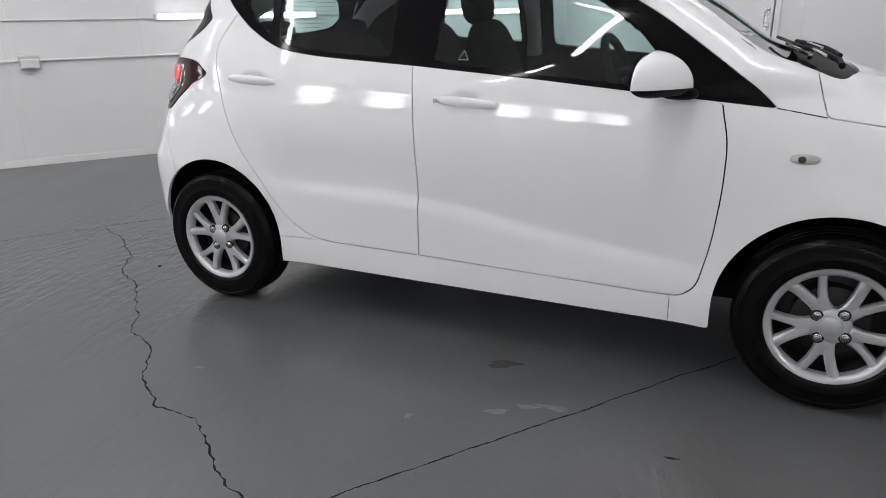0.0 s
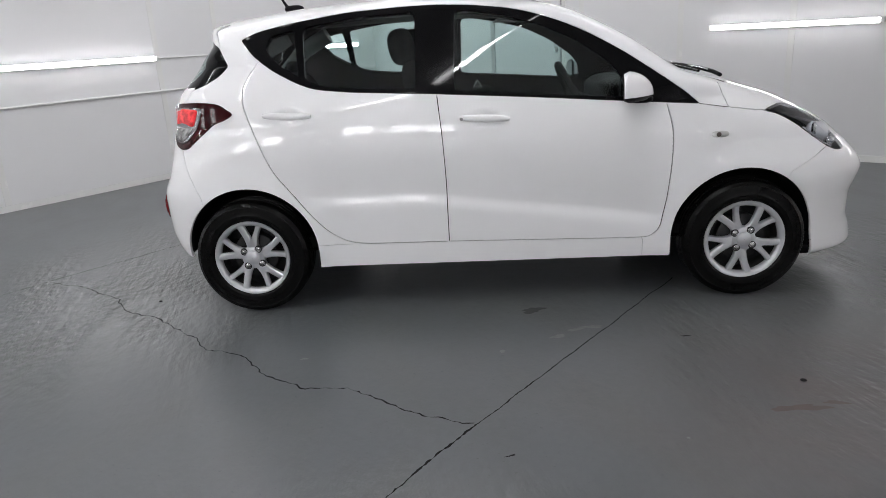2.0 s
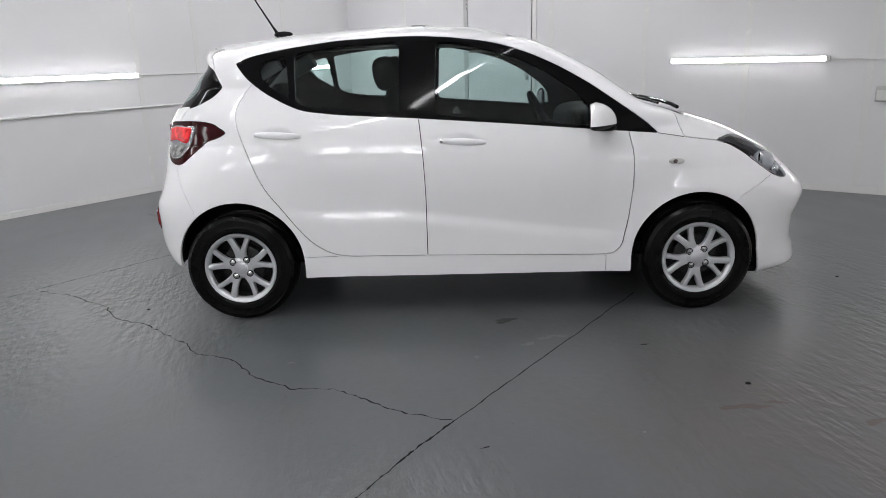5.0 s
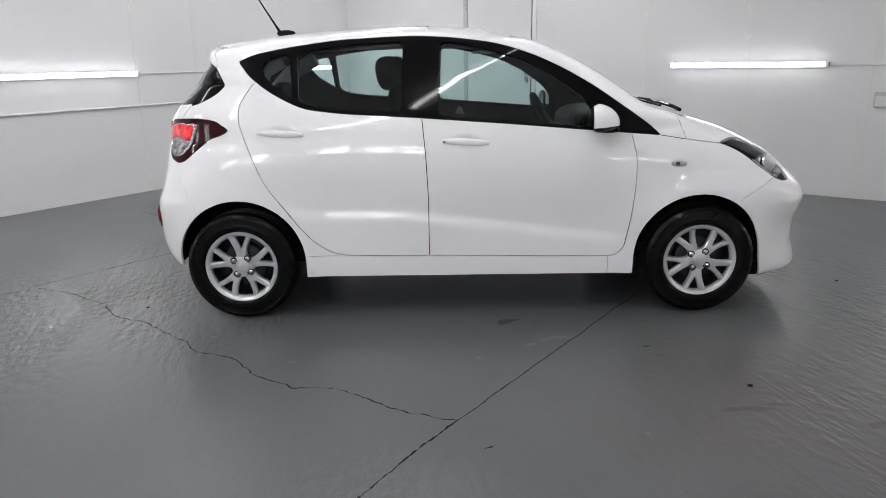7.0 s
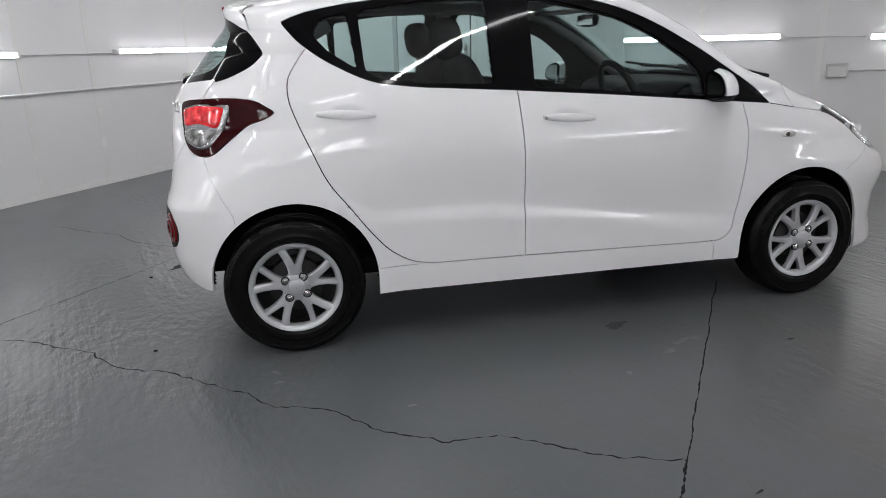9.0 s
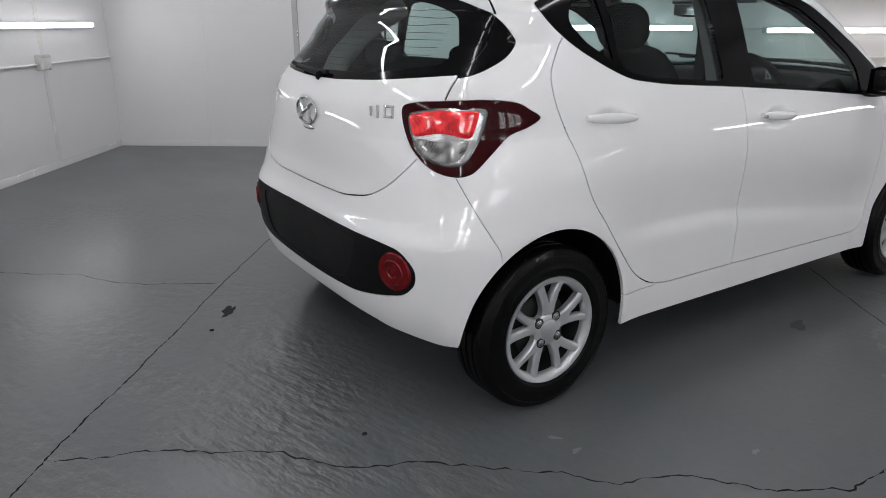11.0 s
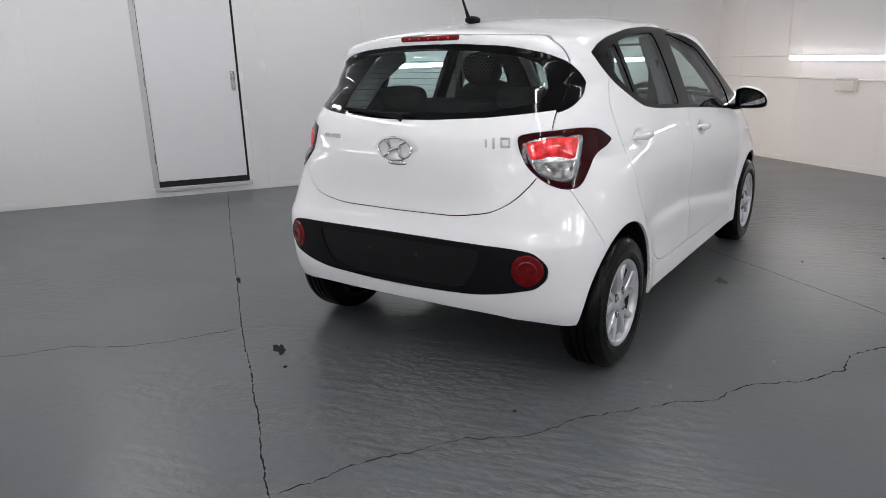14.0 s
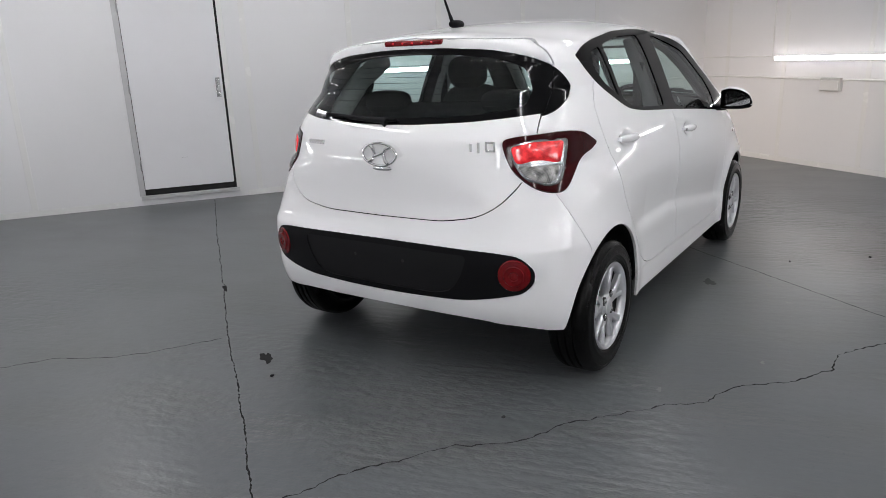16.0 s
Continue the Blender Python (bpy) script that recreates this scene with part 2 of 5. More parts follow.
def lathe(profile, n=64, closed=False, bm=None):
    """Turns a profile of (radius, along) about the y axis."""
    bm = bm or bmesh.new()
    rings = [[bm.verts.new((r * math.cos(2 * math.pi * k / n), a, r * math.sin(2 * math.pi * k / n))) for k in range(n)] for r, a in profile]
    pairs = list(zip(rings, rings[1:])) + ([(rings[-1], rings[0])] if closed else [])
    for p, q in pairs:
        for k in range(n):
            bm.faces.new((p[k], p[(k + 1) % n], q[(k + 1) % n], q[k]))
    return bm


def tube(points, radius, n=10, bm=None, taper=None):
    """A round bar along a line of points."""
    bm = bm or bmesh.new()
    pts = [Vector(p) for p in points]
    rings = []
    for k, p in enumerate(pts):
        d = (pts[min(k + 1, len(pts) - 1)] - pts[max(k - 1, 0)]).normalized()
        side = d.cross(Vector((0, 0, 1)) if abs(d.z) < 0.9 else Vector((1, 0, 0))).normalized()
        up = side.cross(d)
        r = radius * (taper[k] if taper else 1)
        rings.append([bm.verts.new(p + r * (math.cos(2 * math.pi * a / n) * side + math.sin(2 * math.pi * a / n) * up)) for a in range(n)])
    for p, q in zip(rings, rings[1:]):
        for k in range(n):
            bm.faces.new((p[k], p[(k + 1) % n], q[(k + 1) % n], q[k]))
    bm.faces.new(rings[0])
    bm.faces.new(rings[-1])
    return bm


def blob(cx, cy, cz, rx, ry, rz, power=2.6, n=24, m=14, bm=None):
    """A cushion: a rounded box between a ball and a block."""
    bm = bm or bmesh.new()

    def sp(v, e):
        return math.copysign(abs(v) ** e, v)
    e = 2 / power
    rows = []
    for j in range(1, m):
        a = math.pi * (j / m - 0.5)
        rows.append([bm.verts.new((cx + rx * sp(math.cos(a), e) * sp(math.cos(2 * math.pi * k / n), e), cy + ry * sp(math.cos(a), e) * sp(math.sin(2 * math.pi * k / n), e), cz + rz * sp(math.sin(a), e))) for k in range(n)])
    lo, hi = bm.verts.new((cx, cy, cz - rz)), bm.verts.new((cx, cy, cz + rz))
    for p, q in zip(rows, rows[1:]):
        for k in range(n):
            bm.faces.new((p[k], p[(k + 1) % n], q[(k + 1) % n], q[k]))
    for k in range(n):
        bm.faces.new((lo, rows[0][(k + 1) % n], rows[0][k]))
        bm.faces.new((hi, rows[-1][k], rows[-1][(k + 1) % n]))
    return bm


# ---------------------------------------------------------------- the room
def setting(name, bm, material, label, category):
    ob = part(name, bm, material)
    ob.matrix_basis = ROOM
    return tagged(ob, label=label, category=category, kind="structure")


T = 0.12
DOOR_U0, DOOR_U1, DOOR_Z0, DOOR_Z1 = -2.51, -1.590, 0.085, 2.155
floor = setting("floor", box(U0 - T, U1 + T, V0 - T, V1 + T, -0.15, 0), M_FLOOR, "worn grey painted concrete floor, cracked and scuffed", "floor")
ceiling = setting("ceiling", box(U0 - T, U1 + T, V0 - T, V1 + T, H, H + 0.15), M_CEIL, "plain white painted ceiling over the bay", "ceiling")
setting("wall_west", box(U0 - T, U0, V0 - T, V1 + T, 0, H), M_WALL, "smooth white panelled wall with light battens", "wall")
setting("wall_east", box(U1, U1 + T, V0 - T, V1 + T, 0, H), M_WALL, "smooth white panelled wall with light battens", "wall")
setting("wall_south", box(U0, U1, V0 - T, V0, 0, H), M_WALL, "smooth white panelled wall behind the viewer", "wall")
bm = box(U0, DOOR_U0, V1, V1 + T, 0, H)
box(DOOR_U1, U1, V1, V1 + T, 0, H, bm=bm)
box(DOOR_U0, DOOR_U1, V1, V1 + T, DOOR_Z1, H, bm=bm)
box(DOOR_U0, DOOR_U1, V1, V1 + T, 0, DOOR_Z0, bm=bm)
setting("wall_north", bm, M_WALL, "smooth white panelled wall with a flush door", "wall")


def room_thing(name, **tags):
    return empty(name, ROOM.copy(), **tags)


# cover strips over the panel joints
for wall, places in (("n", (-3.48, -1.36, -0.28, 0.74, 1.78, 2.78)), ("w", (-4.2, -3.1, -2.1, -1.03, 0.62, 1.34, 2.63)), ("e", (3.37, 2.49, 1.43, 0.40, -0.65, -1.7, -2.8)), ("s", (-3.3, -2.2, -1.1, 0, 1.1, 2.2, 3.1))):
    for p in places:
        w = 0.028
        b = {"n": (p - w, p + w, V1 - 0.003, V1), "w": (U0, U0 + 0.003, p - w, p + w), "e": (U1 - 0.003, U1, p - w, p + w), "s": (p - w, p + w, V0, V0 + 0.003)}[wall]
        setting("trim", box(*b, 0.06, H, 0.0012, 1), M_TRIM, "white glossy cover strip over a wall panel joint", "trim")
for b in ((U0 + 0.004, U1 - 0.004, V1 - 0.006, V1), (U0, U0 + 0.006, V0, V1), (U1 - 0.006, U1, V0, V1), (U0, U1, V0, V0 + 0.006)):
    if b[3] == V1 and b[2] > 0:
        setting("baseboard", box(b[0], DOOR_U0 - 0.1, b[2], b[3], 0, 0.058, 0.001, 1), M_TRIM, "low white baseboard at the floor", "baseboard")
        setting("baseboard", box(DOOR_U1 + 0.1, b[1], b[2], b[3], 0, 0.058, 0.001, 1), M_TRIM, "low white baseboard at the floor", "baseboard")
    else:
        setting("baseboard", box(*b, 0, 0.058, 0.001, 1), M_TRIM, "low white baseboard at the floor", "baseboard")

# the door in the north wall
door = room_thing("door_1", label="closed white flush door with a steel pull handle", category="door", kind="structure")
part("leaf", box(DOOR_U0 + 0.027, DOOR_U1 - 0.03, V1 - 0.008, V1 + 0.035, DOOR_Z0 + 0.075, DOOR_Z1 - 0.03, 0.003), M_DOOR, door)
part("bottom_gap", box(DOOR_U0 + 0.002, DOOR_U1 - 0.002, V1 + 0.01, V1 + 0.05, DOOR_Z0 + 0.012, DOOR_Z1 - 0.002), M_GAP, door, "dark gap round the door leaf")
part("threshold", box(DOOR_U0 - 0.02, DOOR_U1 + 0.02, V1 - 0.03, V1 + 0.05, DOOR_Z0 - 0.025, DOOR_Z0 + 0.012, 0.003), M_GREYTRIM, door, "scuffed grey metal threshold")
for a, b in ((DOOR_U0 - 0.03, DOOR_U0 + 0.022), (DOOR_U1 - 0.008, DOOR_U1 + 0.045)):
    part("frame", box(a, b, V1 - 0.016, V1 + 0.012, DOOR_Z0 + 0.013, DOOR_Z1 + 0.045, 0.003), M_GREYTRIM if a < -2 else M_TRIM, door)
part("frame", box(DOOR_U0 + 0.023, DOOR_U1 - 0.009, V1 - 0.016, V1 + 0.012, DOOR_Z1 - 0.014, DOOR_Z1 + 0.045, 0.003), M_TRIM, door)
hx = DOOR_U1 - 0.075
handle = part("door_handle", box(hx - 0.022, hx + 0.022, V1 - 0.014, V1 - 0.008, 1.03, 1.22, 0.003), M_STEEL, door, "worn steel pull handle")
part("grip", tube([(hx, V1 - 0.015, 1.20), (hx, V1 - 0.05, 1.185), (hx, V1 - 0.055, 1.125), (hx, V1 - 0.05, 1.065), (hx, V1 - 0.015, 1.05)], 0.008), M_STEEL, handle)
for z in (0.35, 1.1, 1.85):
    part("hinge", tube([(DOOR_U0 + 0.020, V1 - 0.014, z), (DOOR_U0 + 0.020, V1 - 0.014, z + 0.09)], 0.008), M_STEEL, door)
part("scratch", box(-2.1, -2.04, V1 - 0.0095, V1 - 0.0078, 0.452, 0.456), M_GREYTRIM, door, "small grey scuff mark")


# light battens and conduits
def wall_point(wall, s, out, z):
    return {"n": (s, V1 - out, z), "w": (U0 + out, s, z), "e": (U1 - out, s, z), "s": (s, V0 + out, z)}[wall]


def wall_box(wall, s0, s1, o0, o1, z0, z1, bevel=0.0):
    a, b = wall_point(wall, s0, o0, z0), wall_point(wall, s1, o1, z1)
    return box(min(a[0], b[0]), max(a[0], b[0]), min(a[1], b[1]), max(a[1], b[1]), min(a[2], b[2]), max(a[2], b[2]), bevel)


for wall, s0, s1, z in (("n", 0.02, 1.44, 1.21), ("n", 2.15, 3.53, 1.19), ("w", -0.91, 0.58, 1.222), ("w", 1.62, 3.45, 1.23), ("e", 2.585, 1.04, 1.168), ("e", 0.50, -0.95, 1.18), ("e", -1.9, -3.3, 1.19),
                        ("w", -4.6, -3.2, 1.2)):
    lamp = room_thing("tube_light", label="lit white LED tube light fixed along the wall", category="light", group="wall tube lights")
    part("housing", wall_box(wall, s0, s1, 0.0, 0.050, z - 0.024, z + 0.024, 0.003), M_PVC, lamp)
    part("diffuser", wall_box(wall, s0 + (s1 - s0) * 0.012, s1 - (s1 - s0) * 0.012, 0.050, 0.058, z - 0.022, z + 0.022, 0.002), M_TUBE, lamp, "glowing white diffuser")
    d = 0.02 if s1 > s0 else -0.02
    part("end_cap", wall_box(wall, s0 - d, s0 + d / 3, 0.006, 0.068, z - 0.024, z + 0.024, 0.004), M_PVC, lamp)
    part("end_cap", wall_box(wall, s1 - d / 3, s1 + d, 0.006, 0.068, z - 0.024, z + 0.024, 0.004), M_PVC, lamp)


def conduit(points, r=0.011):
    ob = part("conduit", tube(points, r, 10), M_PVC, None, "", True)
    ob.matrix_basis = ROOM
    tagged(ob, label="thin white cable conduit clipped along the wall", category="conduit")


conduit([wall_point("w", -5.0, 0.012, 0.87), wall_point("w", V1 - 0.02, 0.012, 0.915)])
conduit([wall_point("n", 1.99, 0.012, 0.90), wall_point("n", U1 - 0.02, 0.012, 0.96)])
conduit([wall_point("e", V1 - 0.03, 0.012, 0.962), wall_point("e", -5.0, 0.012, 0.88)])
for wall, a, b, z in (("n", 1.48, 2.12, 1.20), ("n", 3.56, U1 - 0.02, 1.18), ("w", 0.61, 1.59, 1.22), ("w", -3.15, -0.93, 1.21), ("e", V1 - 0.03, 2.67, 1.19), ("e", 1.01, 0.53, 1.175)):
    conduit([wall_point(wall, a, 0.01, z), wall_point(wall, b, 0.01, z)], 0.007)
conduit([wall_point("e", 2.66, 0.012, 1.19), wall_point("e", 2.66, 0.012, H)], 0.008)

for wall, s, z, w, h in (("w", -1.96, 0.875, 0.16, 0.11), ("w", 2.58, 0.925, 0.16, 0.13), ("n", 1.93, 0.90, 0.17, 0.13), ("e", 1.825, 0.893, 0.24, 0.14)):
    bx = room_thing("socket_box", label="pale grey plastic socket box on the conduit", category="socket", group="wall socket boxes")
    body = part("body", wall_box(wall, s - w / 2, s + w / 2, 0.0, 0.055, z - h / 2, z + h / 2, 0.008), M_BOX, bx)
    part("lid", wall_box(wall, s - w / 2 + 0.012, s + w / 2 - 0.012, 0.054, 0.064, z - h / 2 + 0.012, z + h / 2 - 0.03, 0.004), M_PVC, bx)
    part("switch", wall_box(wall, s + w * 0.18, s + w * 0.32, 0.054, 0.068, z - h / 2 + 0.008, z - h / 2 + 0.024, 0.002), M_PVC, bx)

# rows of tube lights under the ceiling
CEILING_ROWS = [(u, v0, v0 + 1.75) for u in (-3.05, -0.80, 1.40) for v0 in (-4.85, -2.72, -0.45, 1.80) if u < 1 or v0 < 0]
for u, v0, v1 in CEILING_ROWS:
    lamp = room_thing("ceiling_tube_light", label="lit white LED tube light fixed under the ceiling", category="light", group="ceiling tube lights")
    part("housing", box(u - 0.027, u + 0.027, v0, v1, H - 0.05, H - 0.001, 0.003), M_PVC, lamp)
    part("diffuser", box(u - 0.025, u + 0.025, v0 + 0.02, v1 - 0.02, H - 0.060, H - 0.0505, 0.002), M_PANEL, lamp, "glowing white diffuser")
    for q in (v0 - 0.018, v1 - 0.006):
        part("end_cap", box(u - 0.028, u + 0.028, q, q + 0.024, H - 0.066, H - 0.002, 0.004), M_PVC, lamp)

# square fittings with louvres, high on the wall behind the viewer
# unseen, assumed: they give the paint its mirrored squares and fill the flank
for u in (-3.3, -2.2, -0.15, 0.57, 1.90, 2.52, 3.02):
    lp = room_thing("louvre_light", label="added square lit wall fitting with white louvres, out of view", category="light", group="wall louvre lights")
    part("frame", wall_box("s", u - 0.20, u + 0.20, 0.0, 0.030, 1.64, 2.18, 0.004), M_TRIM, lp)
    part("diffuser", wall_box("s", u - 0.18, u + 0.18, 0.0305, 0.040, 1.66, 2.16), M_LOUVRE, lp, "glowing opal diffuser")
    for z in (1.76, 1.86, 1.96, 2.06):
        part("louvre", wall_box("s", u - 0.185, u + 0.185, 0.041, 0.060, z - 0.022, z + 0.022), M_TRIM, lp)


# ---------------------------------------------------------------- marks on the floor
def ribbon(points, width, seed, jag=0.02, step=0.012, lift=0.0012, wob=0.5):
    """A crack: a thin uneven ribbon that wanders about a line."""
    rnd = random.Random(seed)
    pts = [Vector((p[0], p[1], 0)) for p in points]
    line, off = [], 0.0
    for a, b in zip(pts, pts[1:]):
        n = max(2, int((b - a).length / step))
        side = Vector((-(b - a).y, (b - a).x, 0)).normalized()
        for k in range(n):
            s = k / n
            off = off * 0.86 + rnd.uniform(-1, 1) * jag * 0.5
            line.append((a.lerp(b, s) + side * off, side))
    bm = bmesh.new()
    last = None
    for p, side in line:
        w = width * (1 + wob * rnd.uniform(-1, 1)) / 2
        v = [bm.verts.new((p + side * w).to_tuple()[:2] + (lift,)), bm.verts.new((p - side * w).to_tuple()[:2] + (lift,))]
        if last:
            bm.faces.new((last[0], v[0], v[1], last[1]))
        last = v
    return bm


def floor_mark(name, bm, material, label, category):
    tagged(part(name, bm, material), label=label, category=category, kind="structure")


CRACK = [(-2.65, -0.24), (-2.41, -0.34), (-2.21, -0.48), (-2.07, -0.59), (-1.88, -0.81), (-1.72, -0.88), (-1.49, -1.06), (-1.31, -1.24), (-1.13, -1.33), (-0.98, -1.50), (-0.76, -1.64), (-0.59, -1.64), (-0.43, -1.75), (-0.28, -1.86), (-0.08, -1.93)]
floor_mark("floor_crack", ribbon(CRACK, 0.0052, 3, 0.017, 0.018, wob=0.8), M_CRACK, "long jagged crack in the painted concrete floor", "crack")
floor_mark("floor_crack", ribbon([(-2.9, 1.93), (-2.56, 1.66), (-2.34, 1.48), (-2.22, 1.28), (-2.02, 1.12), (-1.79, 0.98)], 0.0045, 5, 0.014, 0.016), M_CRACK, "fine jagged crack running into the floor joint", "crack")
floor_mark("floor_crack", ribbon([(-0.09, -1.93), (0.13, -1.63), (0.44, -1.22), (0.67, -0.90), (0.95, -0.52)], 0.0046, 7, 0.004), M_CRACK, "narrow dark joint line cut across the floor", "joint")
floor_mark("floor_crack", ribbon([(-0.09, -1.93), (-0.29, -2.22), (-0.46, -2.48), (-0.8, -2.94), (-1.6, -4.05)], 0.0060, 8, 0.006, wob=0.9), M_CRACK, "narrow dark joint line cut across the floor", "joint")
floor_mark("floor_crack", ribbon([(0.66, 4.11), (-0.27, 2.93), (-1.26, 1.64), (-1.79, 0.96), (-2.34, 0.21), (-2.62, -0.15), (-2.78, -0.37), (-3.6, -1.47), (-4.2, -2.3)], 0.0046, 9, 0.005, wob=0.95), M_CRACK, "narrow dark joint line cut across the floor", "joint")


def stain(cx, cy, rx, ry, seed, turn=0.0, lift=0.0011, n=40):
    bm = bmesh.new()
    rnd = random.Random(seed)
    ph = [rnd.uniform(0, 6.28) for _ in range(5)]
    c, s = math.cos(turn), math.sin(turn)
    ring = []
    for k in range(n):
        a = 2 * math.pi * k / n
        r = 1 + 0.22 * math.sin(2 * a + ph[0]) + 0.18 * math.sin(3 * a + ph[1]) + 0.12 * math.sin(5 * a + ph[2]) + 0.1 * math.sin(9 * a + ph[3])
        x, y = rx * r * math.cos(a), ry * r * math.sin(a)
        ring.append(bm.verts.new((cx + c * x - s * y, cy + s * x + c * y, lift)))
    bm.faces.new(ring)
    return bm


for k, (x, y, rx, ry, tn) in enumerate(((-1.86, 0.608, 0.065, 0.024, 0.9), (-1.25, 1.64, 0.05, 0.015, 0.95), (0.18, -0.92, 0.055, 0.03, 0.2), (0.81, -1.26, 0.022, 0.005, 0.0), (0.02, -2.12, 0.022, 0.003, 0.4))):
    floor_mark("oil_stain", stain(x, y, rx, ry, 20 + k, tn), (M_STAIN, M_CRACK, M_FAINT, M_STAIN, M_STAIN)[k], "small dark oil stain on the grey floor", "stain")
for k, (x, y, rx, ry, tn) in enumerate(((0.43, -1.135, 0.045, 0.016, 0.15), (0.355, -1.16, 0.035, 0.014, 0.4), (0.27, -1.225, 0.04, 0.014, 0.6), (-1.30, -0.98, 0.022, 0.009, 2.2), (-1.29, -1.07, 0.018, 0.010, 0.4), (-0.83, -1.38, 0.016, 0.009, 0.2), (0.02, -1.36, 0.016, 0.010, 0.9))):
    floor_mark("bare_patch", stain(x, y, rx, ry, 40 + k, tn), M_PALE, "pale patch where the floor paint has flaked off", "patch")
for k, (x, y, rx, ry, tn) in enumerate(((1.03, -1.87, 0.085, 0.022, 0.05), (1.16, -1.84, 0.04, 0.012, 0.0), (1.45, -2.0, 0.05, 0.015, 0.3))):
    floor_mark("rust_stain", stain(x, y, rx, ry, 60 + k, tn), M_RUST, "faint reddish-brown stain on the grey floor", "stain")
for k, (x, y, r, m) in enumerate(((1.12, -1.68, 0.012, M_CRACK), (-1.80, -0.63, 0.010, M_CRACK), (2.2, -0.34, 0.011, M_CRACK), (-1.985, 0.435, 0.011, M_CRACK), (0.60, -2.04, 0.006, M_PALE))):
    floor_mark("grit", blob(x, y, r * 0.3, r, r * 0.8, r * 0.35, 2.2, 10, 6), m, "small crumb of grit on the grey floor", "grit")


# ---------------------------------------------------------------- the car's skin
def curve_through(xs, ys):
    """A smooth curve through points that never overshoots them."""
    xs, ys = np.array(xs, float), np.array(ys, float)
    h, d = np.diff(xs), np.diff(ys) / np.diff(xs)
    m = np.zeros(len(xs))
    for k in range(1, len(xs) - 1):
        if d[k - 1] * d[k] > 0:
            w1, w2 = 2 * h[k] + h[k - 1], h[k] + 2 * h[k - 1]
            m[k] = (w1 + w2) / (w1 / d[k - 1] + w2 / d[k])
    m[0], m[-1] = d[0], d[-1]

    def at(x):
        x = np.clip(x, xs[0], xs[-1])
        k = np.clip(np.searchsorted(xs, x) - 1, 0, len(h) - 1)
        t = (x - xs[k]) / h[k]
        return (2 * t**3 - 3 * t**2 + 1) * ys[k] + (t**3 - 2 * t**2 + t) * h[k] * m[k] + (3 * t**2 - 2 * t**3) * ys[k + 1] + (t**3 - t**2) * h[k] * m[k + 1]
    return at


def softened(curve, spread, low, high):
    """The same curve with its bends eased between two heights."""
    zs = np.linspace(0.17, 1.508, 4000)
    v = curve(zs)
    k = np.exp(-0.5 * (np.arange(-300, 301) * (zs[1] - zs[0]) / spread) ** 2)
    soft = np.convolve(np.pad(v, 300, "edge"), k / k.sum(), "valid")
    mix = np.clip((zs - low) / 0.04, 0, 1) * np.clip((high - zs) / 0.04, 0, 1)
    v = v + (soft - v) * mix
    return lambda z: np.interp(z, zs, v)


REAR = softened(curve_through((0.17, 0.26, 0.33, 0.42, 0.56, 0.62, 0.67, 0.73, 0.79, 0.90, 1.00, 1.06, 1.10, 1.20, 1.263, 1.304, 1.33, 1.35, 1.380, 1.412, 1.425, 1.434, 1.443, 1.467, 1.490, 1.508),
                              (-1.52, -1.64, -1.69, -1.715, -1.72, -1.712, -1.692, -1.681, -1.673, -1.672, -1.655, -1.622, -1.590, -1.505, -1.455, -1.420, -1.403, -1.400, -1.402, -1.394, -1.365, -1.31, -1.22, -1.02, -0.72, -0.36)), 0.010, 0.25, 1.30)
NOSE = softened(curve_through((0.17, 0.20, 0.26, 0.34, 0.44, 0.52, 0.57, 0.62, 0.68, 0.75, 0.80, 0.85, 0.90, 0.95, 0.993, 1.03, 1.068, 1.15, 1.236, 1.31, 1.367, 1.41, 1.456, 1.49, 1.508),
                              (1.84, 1.905, 1.895, 1.872, 1.876, 1.905, 1.918, 1.895, 1.838, 1.770, 1.705, 1.615, 1.515, 1.392, 1.245, 1.125, 0.972, 0.838, 0.712, 0.585, 0.475, 0.370, 0.205, 0.02, -0.33)), 0.010, 0.24, 1.40)
FLANK = softened(curve_through((0.17, 0.22, 0.32, 0.42, 0.55, 0.68, 0.78, 0.86, 0.93, 0.98, 1.03, 1.10, 1.20, 1.30, 1.38, 1.42, 1.445, 1.467, 1.492, 1.508),
                               (0.785, 0.808, 0.812, 0.812, 0.817, 0.820, 0.819, 0.811, 0.798, 0.786, 0.770, 0.743, 0.702, 0.658, 0.616, 0.587, 0.552, 0.46, 0.29, 0.0)), 0.016, 0.24, 1.41)


def fall_at(z):
    """How much the roof's crown counts at that height."""
    f = np.clip((z - 1.20) / 0.22, 0, 1)
    return f * f * (3 - 2 * f)


def half_width():
    """Half the width by the height over the middle, from the flank's own outline and the crown."""
    out = np.linspace(0.17, 1.508, 4000)
    w = FLANK(out)
    z = out.copy()
    for _ in range(60):
        z = out + 0.060 * fall_at(z) * (w / 0.6)**2
    z = np.maximum.accumulate(np.minimum(z, 1.508 - 1e-7 * np.arange(4000)[::-1]))
    return lambda q: np.interp(q, z, w)


HALF = half_width()
XC = -0.2
NL, NT = 260, 400
ARCH = ((-1.187, 0.303, 0.335), (1.180, 0.300, 0.335))


